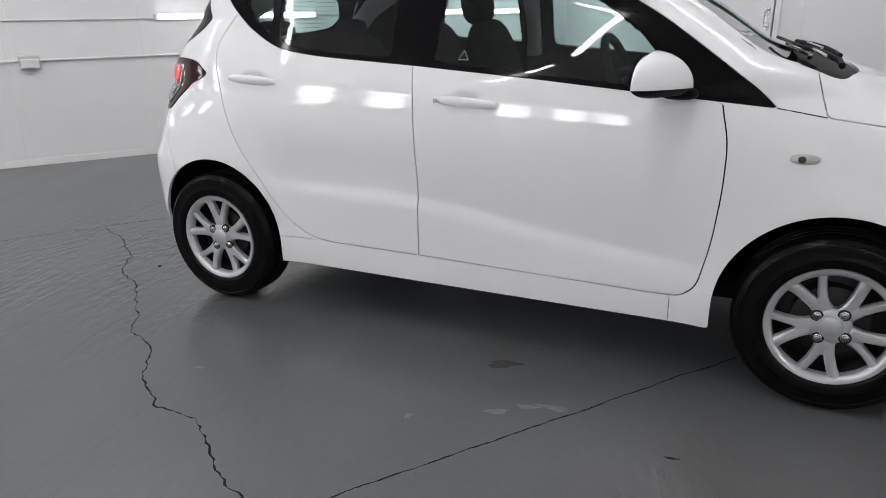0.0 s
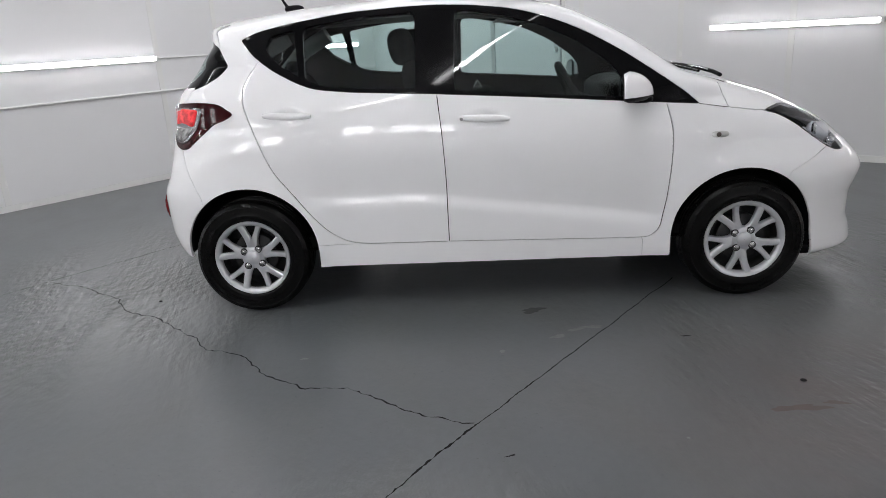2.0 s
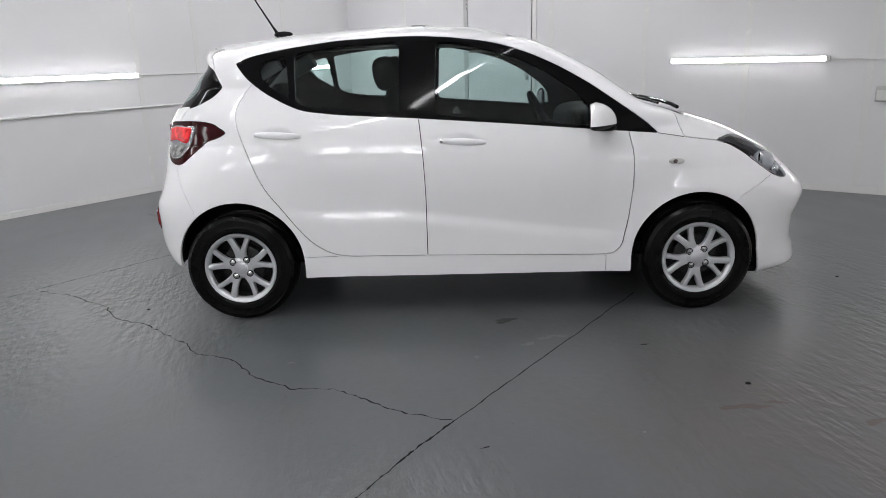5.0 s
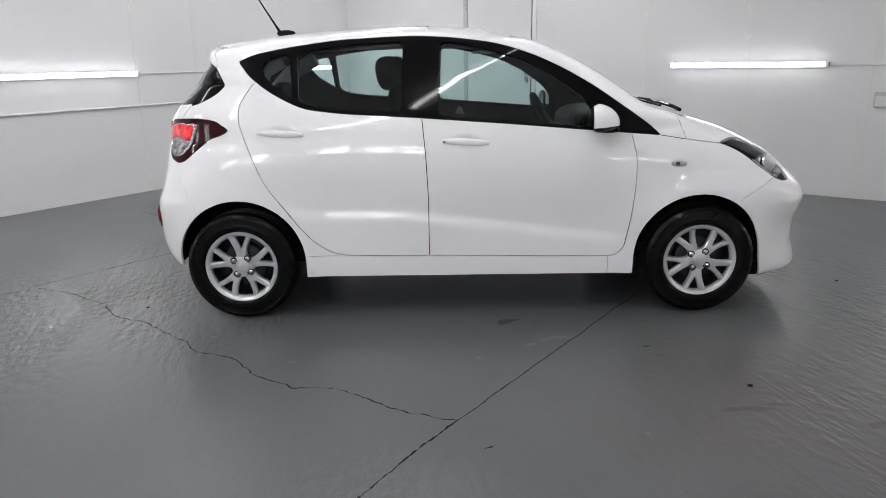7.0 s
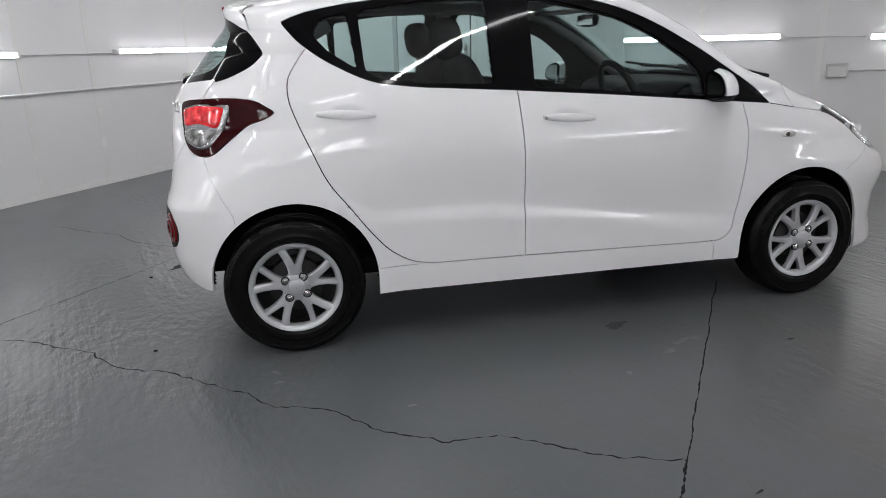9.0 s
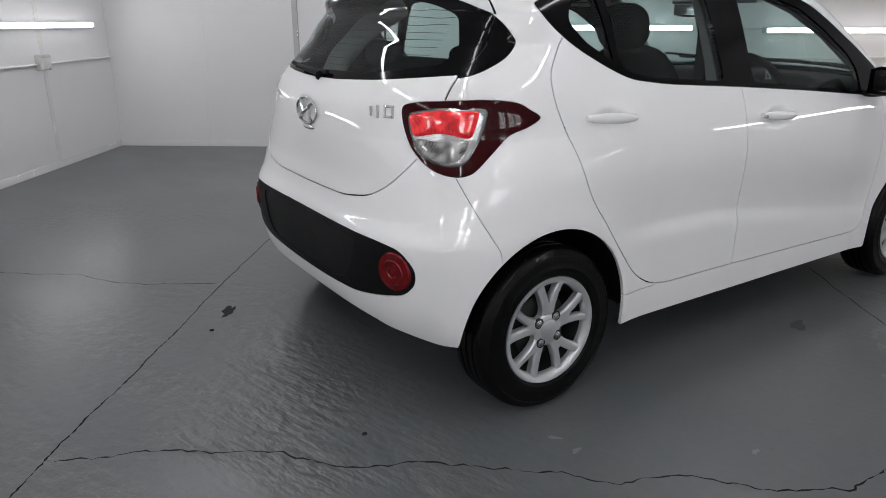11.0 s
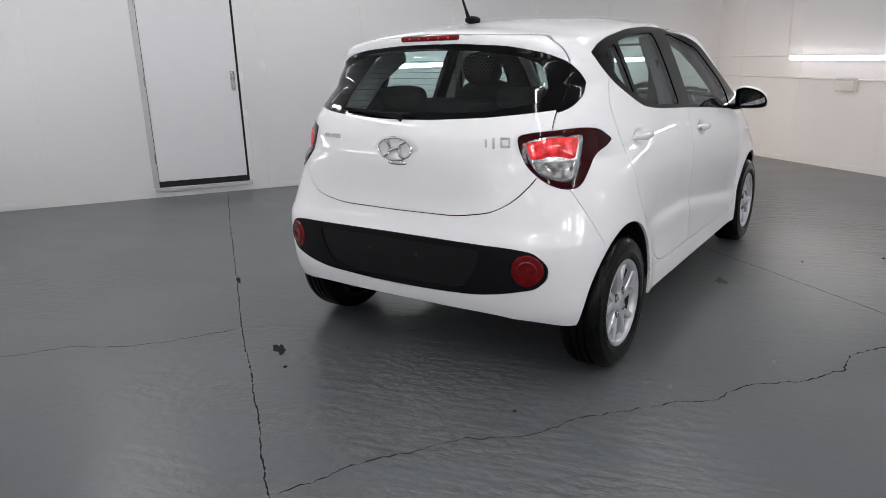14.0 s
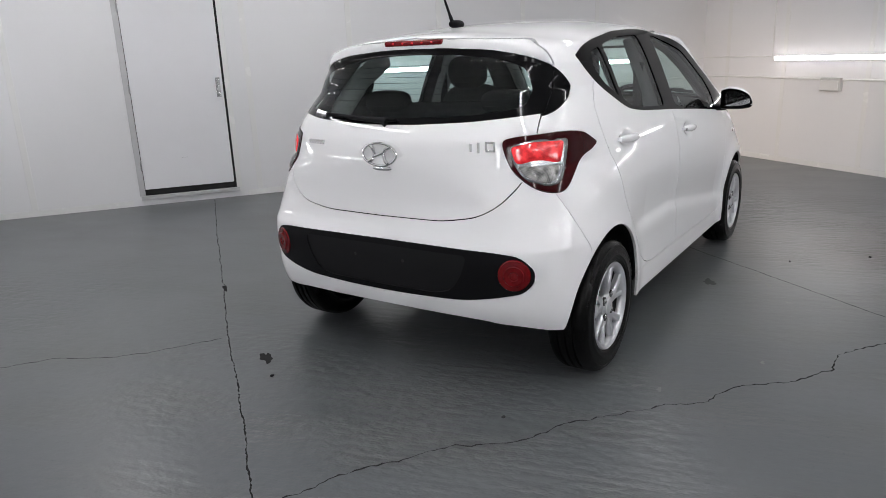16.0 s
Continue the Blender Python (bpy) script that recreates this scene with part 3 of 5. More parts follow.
def skin():
    """The whole outer skin as rings of points from sill to roof."""
    z = np.linspace(0.17, 1.508, 4000)
    run = np.r_[0, np.cumsum(np.sqrt(np.diff(z)**2 + (0.35 * np.diff(NOSE(z)))**2 + (0.35 * np.diff(REAR(z)))**2 + np.diff(HALF(z))**2))]
    levels = np.interp(np.linspace(0, run[-1], NL), run, z)
    rows = []
    th = np.linspace(0, math.pi / 2, 1500)
    for lz in levels:
        xf, xr, w = float(NOSE(lz)), float(REAR(lz)), float(HALF(lz))
        g = min(1, max(0, (lz - 0.95) / 0.15))
        g = g * g * (3 - 2 * g)
        top = min(1, max(0, (1.47 - lz) / 0.08))
        nf, mf = 8 + 2 * min(1, max(0, (0.75 - lz) / 0.1)) - 3.5 * g + 20 * g * top, 2.7 + 0.4 * g + 0.7 * g * top
        e = min(1, max(0, (lz - 0.62) / 0.3))
        k = min(1, max(0, (lz - 1.2) / 0.15))
        nr, mr = 12.5 - 7 * e + 1.0 * g + 4.5 * k, 3.8 - 0.5 * e + 0.2 * g + 0.3 * k
        fx, fy = XC + (xf - XC) * np.cos(th) ** (2 / nf), w * np.sin(th) ** (2 / mf)
        rx, ry = XC + (xr - XC) * np.cos(th[::-1]) ** (2 / nr), w * np.sin(th[::-1]) ** (2 / mr)
        x, y = np.r_[fx, rx[1:]], np.r_[fy, ry[1:]]
        s = np.r_[0, np.cumsum(np.hypot(np.diff(x), np.diff(y)))]
        k = np.linspace(0, s[-1], NT + 1)
        rows.append(np.c_[np.interp(k, s, x), -np.interp(k, s, y), np.full(NT + 1, lz)])
    half = np.array(rows)
    # swellings and hollows of the flanks
    x, y, lz = half[..., 0], half[..., 1], half[..., 2]
    flank = np.clip((-y / np.maximum(HALF(lz), 0.05) - 0.75) / 0.2, 0, 1) * np.clip((1.06 - lz) / 0.08, 0, 1)
    out = np.zeros_like(x)
    for ax, az, ar in ARCH:
        r = np.hypot(x - ax, lz - az)
        out += 0.012 * np.exp(-((r - ar) / 0.07)**2)
    low = lz - (0.585 - 0.13 * np.clip(x + 0.35, 0, 2))
    out -= 0.016 * np.exp(-(low / np.where(low > 0, 0.15, 0.045))**2) * np.clip((0.95 - np.abs(x + 0.03)) / 0.25, 0, 1)
    for hx, hz in ((-0.945, 0.967), (-0.017, 0.914)):
        out -= 0.021 * np.exp(-(((x - hx) / 0.062)**2 + ((lz - hz) / 0.03)**2) ** 1.5)
    half[..., 1] -= out * flank
    # the roof and spoiler fall away from the middle
    ahead = np.clip(half[..., 0] / 0.35, 0, 1)
    half[..., 2] -= (0.060 - 0.048 * ahead**2 * (3 - 2 * ahead)) * fall_at(lz) * (half[..., 1] / 0.6)**2
    other = half[:, -2:0:-1] * (1, -1, 1)
    return np.concatenate([half, other], 1)


SKIN = skin()
NJ, NI = SKIN.shape[:2]
D_I = (np.roll(SKIN, -1, 1) - np.roll(SKIN, 1, 1)) / 2
D_J = np.gradient(SKIN, axis=0)
NORMAL = np.cross(D_J, D_I)
NORMAL /= np.maximum(np.linalg.norm(NORMAL, axis=-1, keepdims=True), 1e-9)
NORMAL[NORMAL[..., 2] * (SKIN[..., 2] > 1.44) < 0] *= -1
NORMAL[-2:] = (0, 0, 1)

MAPS = {"side": lambda p: np.stack([p[..., 0], p[..., 2]], -1),
        "end": lambda p: np.stack([np.abs(p[..., 1]), p[..., 2]], -1),
        "wrap": lambda p: np.stack([p[..., 0] + 1.64 + np.abs(p[..., 1]) - 0.80, p[..., 2]], -1)}


def eased(points, r=0.03):
    """A closed outline with its corners rounded; a third number is a corner's own radius."""
    p = [np.array(q[:2], float) for q in points]
    out = []
    for k, q in enumerate(points):
        b, a, c = p[k], p[k - 1], p[(k + 1) % len(p)]
        la, lc = np.linalg.norm(a - b), np.linalg.norm(c - b)
        d = min(q[2] if len(q) > 2 else r, 0.45 * la, 0.45 * lc)
        s, e = b + (a - b) * d / la, b + (c - b) * d / lc
        out += [(1 - t)**2 * s + 2 * t * (1 - t) * b + t**2 * e for t in np.linspace(0, 1, 6)]
    return np.array(out)


def flowing(points, n=8):
    """A closed outline that flows smoothly through its points."""
    p = np.array(points, float)
    a, b, c, d = np.roll(p, 1, 0), p, np.roll(p, -1, 0), np.roll(p, -2, 0)
    out = []
    for t in np.arange(n) / n:
        out.append(0.5 * (2 * b + (c - a) * t + (2 * a - 5 * b + 4 * c - d) * t**2 + (3 * b - a - 3 * c + d) * t**3))
    return np.stack(out, 1).reshape(-1, 2)


def arch_line(x, z, r):
    a = np.linspace(0, math.pi, 40)
    return np.r_[np.c_[x + r * np.cos(a), z + r * np.sin(a)], [(x - r, 0.1), (x + r + 0.03 * (x > 0), 0.1)]]


def inside(q, poly):
    res = np.zeros(q.shape[:-1], bool)
    for (ax, ay), (bx, by) in zip(poly, np.roll(poly, -1, 0)):
        if ay != by:
            res ^= ((ay > q[..., 1]) != (by > q[..., 1])) & (q[..., 0] < (bx - ax) * (q[..., 1] - ay) / (by - ay) + ax)
    return res


def nearest(q, poly):
    best, dist = np.zeros_like(q), np.full(len(q), 1e9)
    for a, b in zip(poly, np.roll(poly, -1, 0)):
        d = b - a
        t = np.clip(((q - a) @ d) / max(d @ d, 1e-12), 0, 1)
        c = a + t[:, None] * d
        r = np.linalg.norm(q - c, axis=1)
        k = r < dist
        best[k], dist[k] = c[k], r[k]
    return best


# panels, lamps and panes, each painted over those before it: name, map, outline, where, gap, depth
BELT = [(-1.165, 1.322, 0.01), (-1.113, 1.252), (-1.022, 1.180), (-0.904, 1.117), (-0.818, 1.083), (-0.647, 1.061), (-0.25, 1.035), (0.20, 1.000), (0.626, 0.962), (0.965, 0.932, 0.01)]
TOPLINE = [(0.905, 0.986), (0.765, 1.086), (0.628, 1.181), (0.488, 1.262), (0.347, 1.328), (0.207, 1.376), (0.096, 1.403), (-0.07, 1.424), (-0.23, 1.434), (-0.36, 1.434), (-0.65, 1.421), (-0.937, 1.385), (-1.085, 1.355)]
B_LINE = [(-0.238, 1.10, 0.001), (-0.236, 1.04), (-0.218, 0.85), (-0.21, 0.65), (-0.21, 0.333, 0.002)]


def aside(p):
    return np.abs(p[..., 1]) > 0.4


def behind(p):
    return p[..., 0] < -1.15


ZONES = [
    ("rear_quarter", "side", eased([(-1.318, 1.330, 0.01), (-1.268, 1.258, 0.02), (-1.238, 1.206, 0.014), (-1.285, 1.162, 0.03), (-1.385, 1.115), (-1.80, 1.03), (-1.80, 1.36)], 0.05), lambda p: behind(p) & aside(p), 0.001),
    ("sill", "side", eased([(-0.95, 0.0), (0.717, 0.0), (0.717, 0.318), (-0.63, 0.338), (-0.95, 0.338)], 0.001), aside, 0.0012),
    ("rear_bumper", "wrap", eased([(-1.2, 0.80), (-0.50, 0.80), (-0.36, 0.81), (-0.28, 0.82), (-0.20, 0.86), (-0.10, 0.90), (0.0, 0.87), (0.09, 0.775), (0.25, 0.60), (0.30, 0.0), (-1.2, 0.0)], 0.02), behind, 0.0012),
    ("tailgate", "end", eased([(-0.3, 0.708), (0.30, 0.714), (0.45, 0.738), (0.535, 0.785), (0.603, 0.865), (0.620, 0.95), (0.622, 1.045), (0.614, 1.11), (0.606, 1.20), (0.598, 1.294), (0.572, 1.345), (0.50, 1.395, 0.04), (-0.3, 1.428)], 0.05), behind, 0.0022),
    ("rear_window", "end", eased([(-0.3, 1.077), (0.12, 1.079), (0.38, 1.092), (0.54, 1.107), (0.620, 1.116, 0.004), (0.612, 1.20), (0.600, 1.288, 0.02), (0.52, 1.328), (0.38, 1.357), (0.16, 1.372), (-0.3, 1.376)], 0.05), behind, 0.0008),
    ("rear_glass", "end", eased([(-0.3, 1.102), (0.30, 1.110), (0.47, 1.128), (0.555, 1.145), (0.56, 1.20), (0.52, 1.285), (0.40, 1.322), (0.20, 1.345), (-0.3, 1.352)], 0.06), behind, 0.0),
    ("tail_light", "wrap", flowing([(-0.215, 1.012), (-0.159, 1.034), (0.0, 1.042), (0.15, 1.044), (0.27, 1.033), (0.33, 1.010), (0.372, 0.986), (0.33, 0.962), (0.25, 0.938), (0.18, 0.885), (0.116, 0.838), (0.05, 0.826), (-0.04, 0.838), (-0.12, 0.872), (-0.183, 0.925)]), lambda p: p[..., 0] < -1.0, 0.0015),
    ("bumper_insert", "end", eased([(-0.3, 0.622), (0.30, 0.619), (0.54, 0.614), (0.635, 0.602), (0.684, 0.552), (0.684, 0.50), (0.645, 0.456), (0.52, 0.428), (0.40, 0.408), (0.15, 0.397), (-0.3, 0.392)], 0.06), lambda p: p[..., 0] < -1.4, 0.001),
    ("plate_recess", "end", eased([(-0.3, 0.598), (0.428, 0.594), (0.400, 0.510), (0.355, 0.446), (0.28, 0.424), (-0.3, 0.418)], 0.03), lambda p: p[..., 0] < -1.4, 0.0),
    ("bonnet", "side", eased([(1.062, 1.02), (1.097, 0.908), (1.28, 0.880), (1.45, 0.862), (1.60, 0.81), (1.75, 0.735), (2.0, 0.70), (2.0, 1.2), (1.062, 1.2)], 0.01), lambda p: p[..., 0] > 0.9, 0.002),
    ("cowl", "end", eased([(-0.3, 1.004), (0.30, 1.006), (0.50, 1.010), (0.63, 1.005), (0.66, 1.015), (0.64, 1.045), (0.4, 1.07), (-0.3, 1.08)], 0.03), lambda p: p[..., 0] > 0.8, 0.001),
    ("front_bumper", "side", eased([(1.30, 0.0), (1.36, 0.56), (1.393, 0.606), (1.545, 0.685), (1.62, 0.715), (1.75, 0.735), (2.0, 0.70), (2.0, 0.0)], 0.01), lambda p: p[..., 0] > 1.2, 0.0012),
    ("windscreen", "end", eased([(-0.3, 1.066), (0.35, 1.056), (0.56, 1.037), (0.608, 1.045), (0.612, 1.08), (0.600, 1.14), (0.556, 1.24), (0.50, 1.34), (0.44, 1.412), (0.38, 1.428), (-0.3, 1.442)], 0.03), lambda p: p[..., 0] > -0.1, 0.001),
    ("headlight", "side", flowing([(1.278, 0.882), (1.39, 0.897), (1.511, 0.857), (1.59, 0.808), (1.655, 0.735), (1.686, 0.680), (1.61, 0.685), (1.51, 0.748), (1.42, 0.815), (1.34, 0.860)]), lambda p: (p[..., 0] > 1.2) & (np.abs(p[..., 1]) > 0.38), 0.0015),
    ("rear_door", "side", eased(B_LINE + [(-0.62, 0.337), (-0.71, 0.352), (-0.80, 0.407), (-0.88, 0.50), (-0.955, 0.605), (-1.037, 0.71), (-1.09, 0.84), (-1.134, 0.945), (-1.162, 1.03), (-1.160, 1.11), (-1.10, 1.195), (-1.06, 1.24), (-0.8, 1.24)], 0.06), aside, 0.0022),
    ("front_door", "side", eased(B_LINE + [(0.66, 0.316), (0.75, 0.318), (0.795, 0.36), (0.825, 0.50), (0.842, 0.68), (0.842, 0.83), (0.812, 0.94), (0.80, 1.05)], 0.06), aside, 0.0022),
    ("window_surround", "side", eased(BELT + TOPLINE, 0.06), aside, 0.0012),
    ("quarter_window", "side", eased([(-0.885, 1.140), (-0.99, 1.207), (-1.045, 1.270), (-1.02, 1.330), (-0.905, 1.355)], 0.02), aside, 0.001),
    ("rear_door_window", "side", eased([(-0.33, 1.060), (-0.33, 1.405), (-0.62, 1.395), (-0.862, 1.362), (-0.852, 1.125), (-0.79, 1.098), (-0.64, 1.078)], 0.03), aside, 0.001),
    ("front_door_window", "side", eased([(-0.155, 1.046), (-0.140, 1.400), (-0.06, 1.398), (0.08, 1.368), (0.25, 1.318), (0.42, 1.238), (0.56, 1.140), (0.615, 1.07), (0.625, 0.978)], 0.03), aside, 0.001),
    ("cut_rear", "wrap", eased([(-1.2, 0.328), (-0.45, 0.330), (-0.34, 0.326), (-0.27, 0.317), (-0.18, 0.314), (-0.08, 0.302), (0.0, 0.290), (0.07, 0.288), (0.5, 0.288), (0.5, 0.0), (-1.2, 0.0)], 0.06), behind, 0.0),
    ("cut_sill", "side", np.array([(-1.3, 0.0), (-1.3, 0.228), (0.0, 0.224), (1.0, 0.222), (1.0, 0.0)]), lambda p: (p[..., 0] > -1.2) & (p[..., 0] < 0.95), 0.0),
    ("arch_rear", "side", arch_line(*ARCH[0]), lambda p: np.abs(p[..., 1]) > 0.45, 0.0),
    ("arch_front", "side", arch_line(*ARCH[1]), lambda p: np.abs(p[..., 1]) > 0.45, 0.0),
]
INDEX = {z[0]: k + 1 for k, z in enumerate(ZONES)}

MID = (SKIN[:-1] + SKIN[1:]) / 2
MID = (MID + np.roll(MID, -1, 1)) / 2
ZONE = np.zeros(MID.shape[:2], int)
for k, (_, how, outline, where, gap) in enumerate(ZONES):
    ZONE[inside(MAPS[how](MID), outline) & where(MID)] = k + 1
TOP = np.zeros((NJ, NI), int)
LOW = np.full((NJ, NI), 999)
for dj in (0, 1):
    for di in (0, 1):
        a = np.roll(ZONE, di, 1)
        TOP[dj:NJ - 1 + dj] = np.maximum(TOP[dj:NJ - 1 + dj], a)
        LOW[dj:NJ - 1 + dj] = np.minimum(LOW[dj:NJ - 1 + dj], a)
EDGE = TOP != LOW


def moved(jj, ii, k, into):
    """Points on a seam, slid along the skin onto the outline of zone k, and off it by half its gap."""
    _, how, outline, where, gap = ZONES[k - 1]
    f = MAPS[how]
    p, di, dj = SKIN[jj, ii], D_I[jj, ii], D_J[jj, ii]
    q, e = f(p), 1e-3
    a, b = (f(p + e * di) - q) / e, (f(p + e * dj) - q) / e
    to = nearest(q, outline)
    eps = 2e-3
    probe = [inside(to + eps * np.array([[math.cos(w), math.sin(w)]]), outline) for w in np.linspace(0, 2 * math.pi, 12, endpoint=False)]
    ways = np.array([[math.cos(w), math.sin(w)] for w in np.linspace(0, 2 * math.pi, 12, endpoint=False)])
    inward = np.einsum("kn,kd->nd", np.array(probe, float), ways)
    inward /= np.maximum(np.linalg.norm(inward, axis=1, keepdims=True), 1e-6)
    to = to + inward * gap * np.where(into, 1, -1)[:, None]
    d = to - q
    det = a[:, 0] * b[:, 1] - a[:, 1] * b[:, 0]
    ok = np.abs(det) > 1e-9
    det = np.where(ok, det, 1)
    s = np.where(ok, (d[:, 0] * b[:, 1] - d[:, 1] * b[:, 0]) / det, 0)
    t = np.where(ok, (a[:, 0] * d[:, 1] - a[:, 1] * d[:, 0]) / det, 0)
    s, t = np.clip(s, -1.5, 1.5), np.clip(t, -1.5, 1.5)
    return p + s[:, None] * di + t[:, None] * dj


def panel(zone, side=0, depth=0.012, sink=0.0, grow=0.0):
    """The piece of skin of one zone: its points, faces and normals, with a turned-in edge. side: -1 right, 1 left, 0 both."""
    pick = ZONE == zone
    if side:
        pick = pick & (np.sign(MID[..., 1]) == side)
    jj, ii = np.nonzero(pick)
    i2 = (ii + 1) % NI
    corners = np.stack([jj * NI + ii, (jj + 1) * NI + ii, (jj + 1) * NI + i2, jj * NI + i2], 1)
    ids, back = np.unique(corners, return_inverse=True)
    faces = back.reshape(-1, 4)
    vj, vi = ids // NI, ids % NI
    p, nrm = SKIN[vj, vi].copy(), NORMAL[vj, vi].copy()
    for k in np.unique(TOP[vj, vi][EDGE[vj, vi]]):
        m = EDGE[vj, vi] & (TOP[vj, vi] == k)
        p[m] = moved(vj[m], vi[m], k, np.full(m.sum(), zone == k))
    p += nrm * (grow - sink)
    p[:, 2] -= 0.002 * np.clip((-1.15 - p[:, 0]) / 0.3, 0, 1)  # the tail sits a little low
    sides = np.concatenate([faces[:, [a, (a + 1) % 4]] for a in range(4)])
    key = np.sort(sides, 1)
    _, first, count = np.unique(key, axis=0, return_index=True, return_counts=True)
    rim = sides[first[count == 1]]
    if depth and len(rim):
        used, rb = np.unique(rim, return_inverse=True)
        rb = rb.reshape(-1, 2)
        n0, m = len(p), len(used)
        lip = p[used]
        p = np.r_[p, lip, lip - nrm[used] * depth]
        turned = np.zeros((m, 3))
        d = lip[rb[:, 1]] - lip[rb[:, 0]]
        fn = np.cross(nrm[used][rb[:, 0]], d)
        np.add.at(turned, rb[:, 0], -fn)
        np.add.at(turned, rb[:, 1], -fn)
        turned /= np.maximum(np.linalg.norm(turned, axis=1, keepdims=True), 1e-9)
        nrm = np.r_[nrm, turned, turned]
        quads = np.stack([n0 + rb[:, 1], n0 + rb[:, 0], n0 + m + rb[:, 0], n0 + m + rb[:, 1]], 1)
        faces = np.r_[faces, quads]
    return p, faces, nrm


def skin_part(name, zone, material, parent, label="", side=0, depth=0.012, sink=0.0, grow=0.0):
    p, f, n = panel(INDEX.get(zone, 0), side, depth, sink, grow)
    return mesh_of(name, p, f, material, parent, label, normals=n)


def on_wrap(u, z):
    """The place on the right rear corner at that way round it and height, and its outward direction."""
    zs = SKIN[:, NT // 2, 2]
    j = int(np.clip(np.searchsorted(zs, z) - 1, 0, NJ - 2))
    f = (z - zs[j]) / (zs[j + 1] - zs[j])
    row = SKIN[j, :NT + 1] * (1 - f) + SKIN[j + 1, :NT + 1] * f
    nrm = NORMAL[j, :NT + 1] * (1 - f) + NORMAL[j + 1, :NT + 1] * f
    way = row[:, 0] + 1.64 - row[:, 1] - 0.80
    k = np.argsort(way[NT // 3:])
    w = way[NT // 3:][k]
    p = np.array([np.interp(u, w, row[NT // 3:][k][:, c]) for c in range(3)])
    n = np.array([np.interp(u, w, nrm[NT // 3:][k][:, c]) for c in range(3)])
    return p, n / np.linalg.norm(n)


def lens(name, outline, material, parent, label, side, off, rise=0.0, rings=7):
    """A moulded lens over a lamp: an outline laid on the rear corner, domed, with a turned-down edge."""
    outline = np.array(outline)
    mid = outline.mean(0)
    verts, faces = [], []
    steps = [(1.0, -0.006)] + [(1 - k / rings, rise * (1 - (1 - k / rings)**2)) for k in range(rings)]
    for q, up in steps:
        for u, z in mid + (outline - mid) * q:
            p, n = on_wrap(u, z)
            p = p + n * (off + up)
            verts.append((p[0], -side * p[1], p[2] - 0.002))
    m = len(outline)
    for r in range(len(steps) - 1):
        for k in range(m):
            f = (r * m + k, r * m + (k + 1) % m, (r + 1) * m + (k + 1) % m, (r + 1) * m + k)
            faces.append(f if side < 0 else f[::-1])
    p, n = on_wrap(*mid)
    p = p + n * (off + rise)
    verts.append((p[0], -side * p[1], p[2] - 0.002))
    for k in range(m):
        f = ((len(steps) - 1) * m + k, (len(steps) - 1) * m + (k + 1) % m, len(verts) - 1)
        faces.append(f if side < 0 else f[::-1])
    return mesh_of(name, verts, faces, material, parent, label, smooth=True)


LENS_RIM = eased([(-0.186, 1.003), (-0.05, 1.021), (0.162, 1.019), (0.128, 0.92), (0.080, 0.856), (0.0, 0.850), (-0.122, 0.878), (-0.166, 0.933)], 0.03)
RED_LENS = eased([(-0.178, 0.998), (-0.05, 1.014), (0.126, 1.011), (0.096, 0.932), (-0.156, 0.937)], 0.018)
CLEAR_LENS = eased([(-0.150, 0.929), (0.092, 0.924), (0.058, 0.872), (0.0, 0.858), (-0.112, 0.885)], 0.02)

car = empty("car", label="white five-door hatchback parked on the grey floor", category="car")
body = skin_part("body", "", M_PAINT, car)
HEADLIGHTS = []
for s in (-1, 1):
    skin_part("sill", "sill", M_PAINT, car, "", s)
    fd = skin_part("front_door", "front_door", M_PAINT, car, "", s)
    rd = skin_part("rear_door", "rear_door", M_PAINT, car, "", s)
    skin_part("window_surround", "window_surround", M_BLACK, car, "gloss black window surround", s, 0.02)
    for zone, owner in (("front_door_window", fd), ("rear_door_window", rd), ("quarter_window", car)):
        g = skin_part("window" if owner is not car else zone, zone, M_GLASS, owner, "clear green-tinted side window", s, 0.0, 0.004)
        g.visible_shadow = False
    skin_part("rear_quarter_panel", "rear_quarter", M_BLACK, car, "gloss black rear pillar panel", s)
    tl = skin_part("tail_light", "tail_light", M_REDDARK, car, "dark red tail light with a lit red lens", s, 0.02, 0.0, 0.004)
    rim = lens("lens_rim", LENS_RIM, M_SATIN, tl, "silver inner rim", s, 0.007)
    lens("red_lens", RED_LENS, M_REDGLOW, rim, "glowing red lens", s, 0.0095, 0.005)
    lens("clear_lens", CLEAR_LENS, M_CLEARLENS, rim, "clear ribbed lens", s, 0.0095, 0.004)
    HEADLIGHTS.append(skin_part("headlight", "headlight", M_LAMPGLASS, car, "clear headlight over a black bezel", s, 0.0, 0.0, 0.002))
    skin_part("bezel", "headlight", M_BLACK, HEADLIGHTS[-1], "black headlight bowl", s, 0.0, 0.05)
skin_part("rear_bumper", "rear_bumper", M_PAINT, car)
skin_part("bumper_insert", "bumper_insert", M_PLASTIC, car, "black grained plastic bumper panel")
skin_part("plate_recess", "plate_recess", M_PLATE, car, "matt black number plate recess with no plate", 0, 0.01, 0.006)
tailgate = skin_part("tailgate", "tailgate", M_PAINT, car)
frit = skin_part("window_border", "rear_window", M_BLACK, tailgate, "black border of the rear window", 0, 0.0, 0.003)
g = skin_part("rear_window", "rear_glass", M_GLASS, tailgate, "clear rear window with heater lines", 0, 0.0, 0.003)
g.visible_shadow = False
skin_part("bonnet", "bonnet", M_PAINT, car)
skin_part("cowl", "cowl", M_PLASTIC, car, "black plastic cowl below the windscreen", 0, 0.01, 0.01)
skin_part("front_bumper", "front_bumper", M_PAINT, car)
g = skin_part("windscreen", "windscreen", M_GLASS, car, "clear windscreen", 0, -0.02, 0.026)
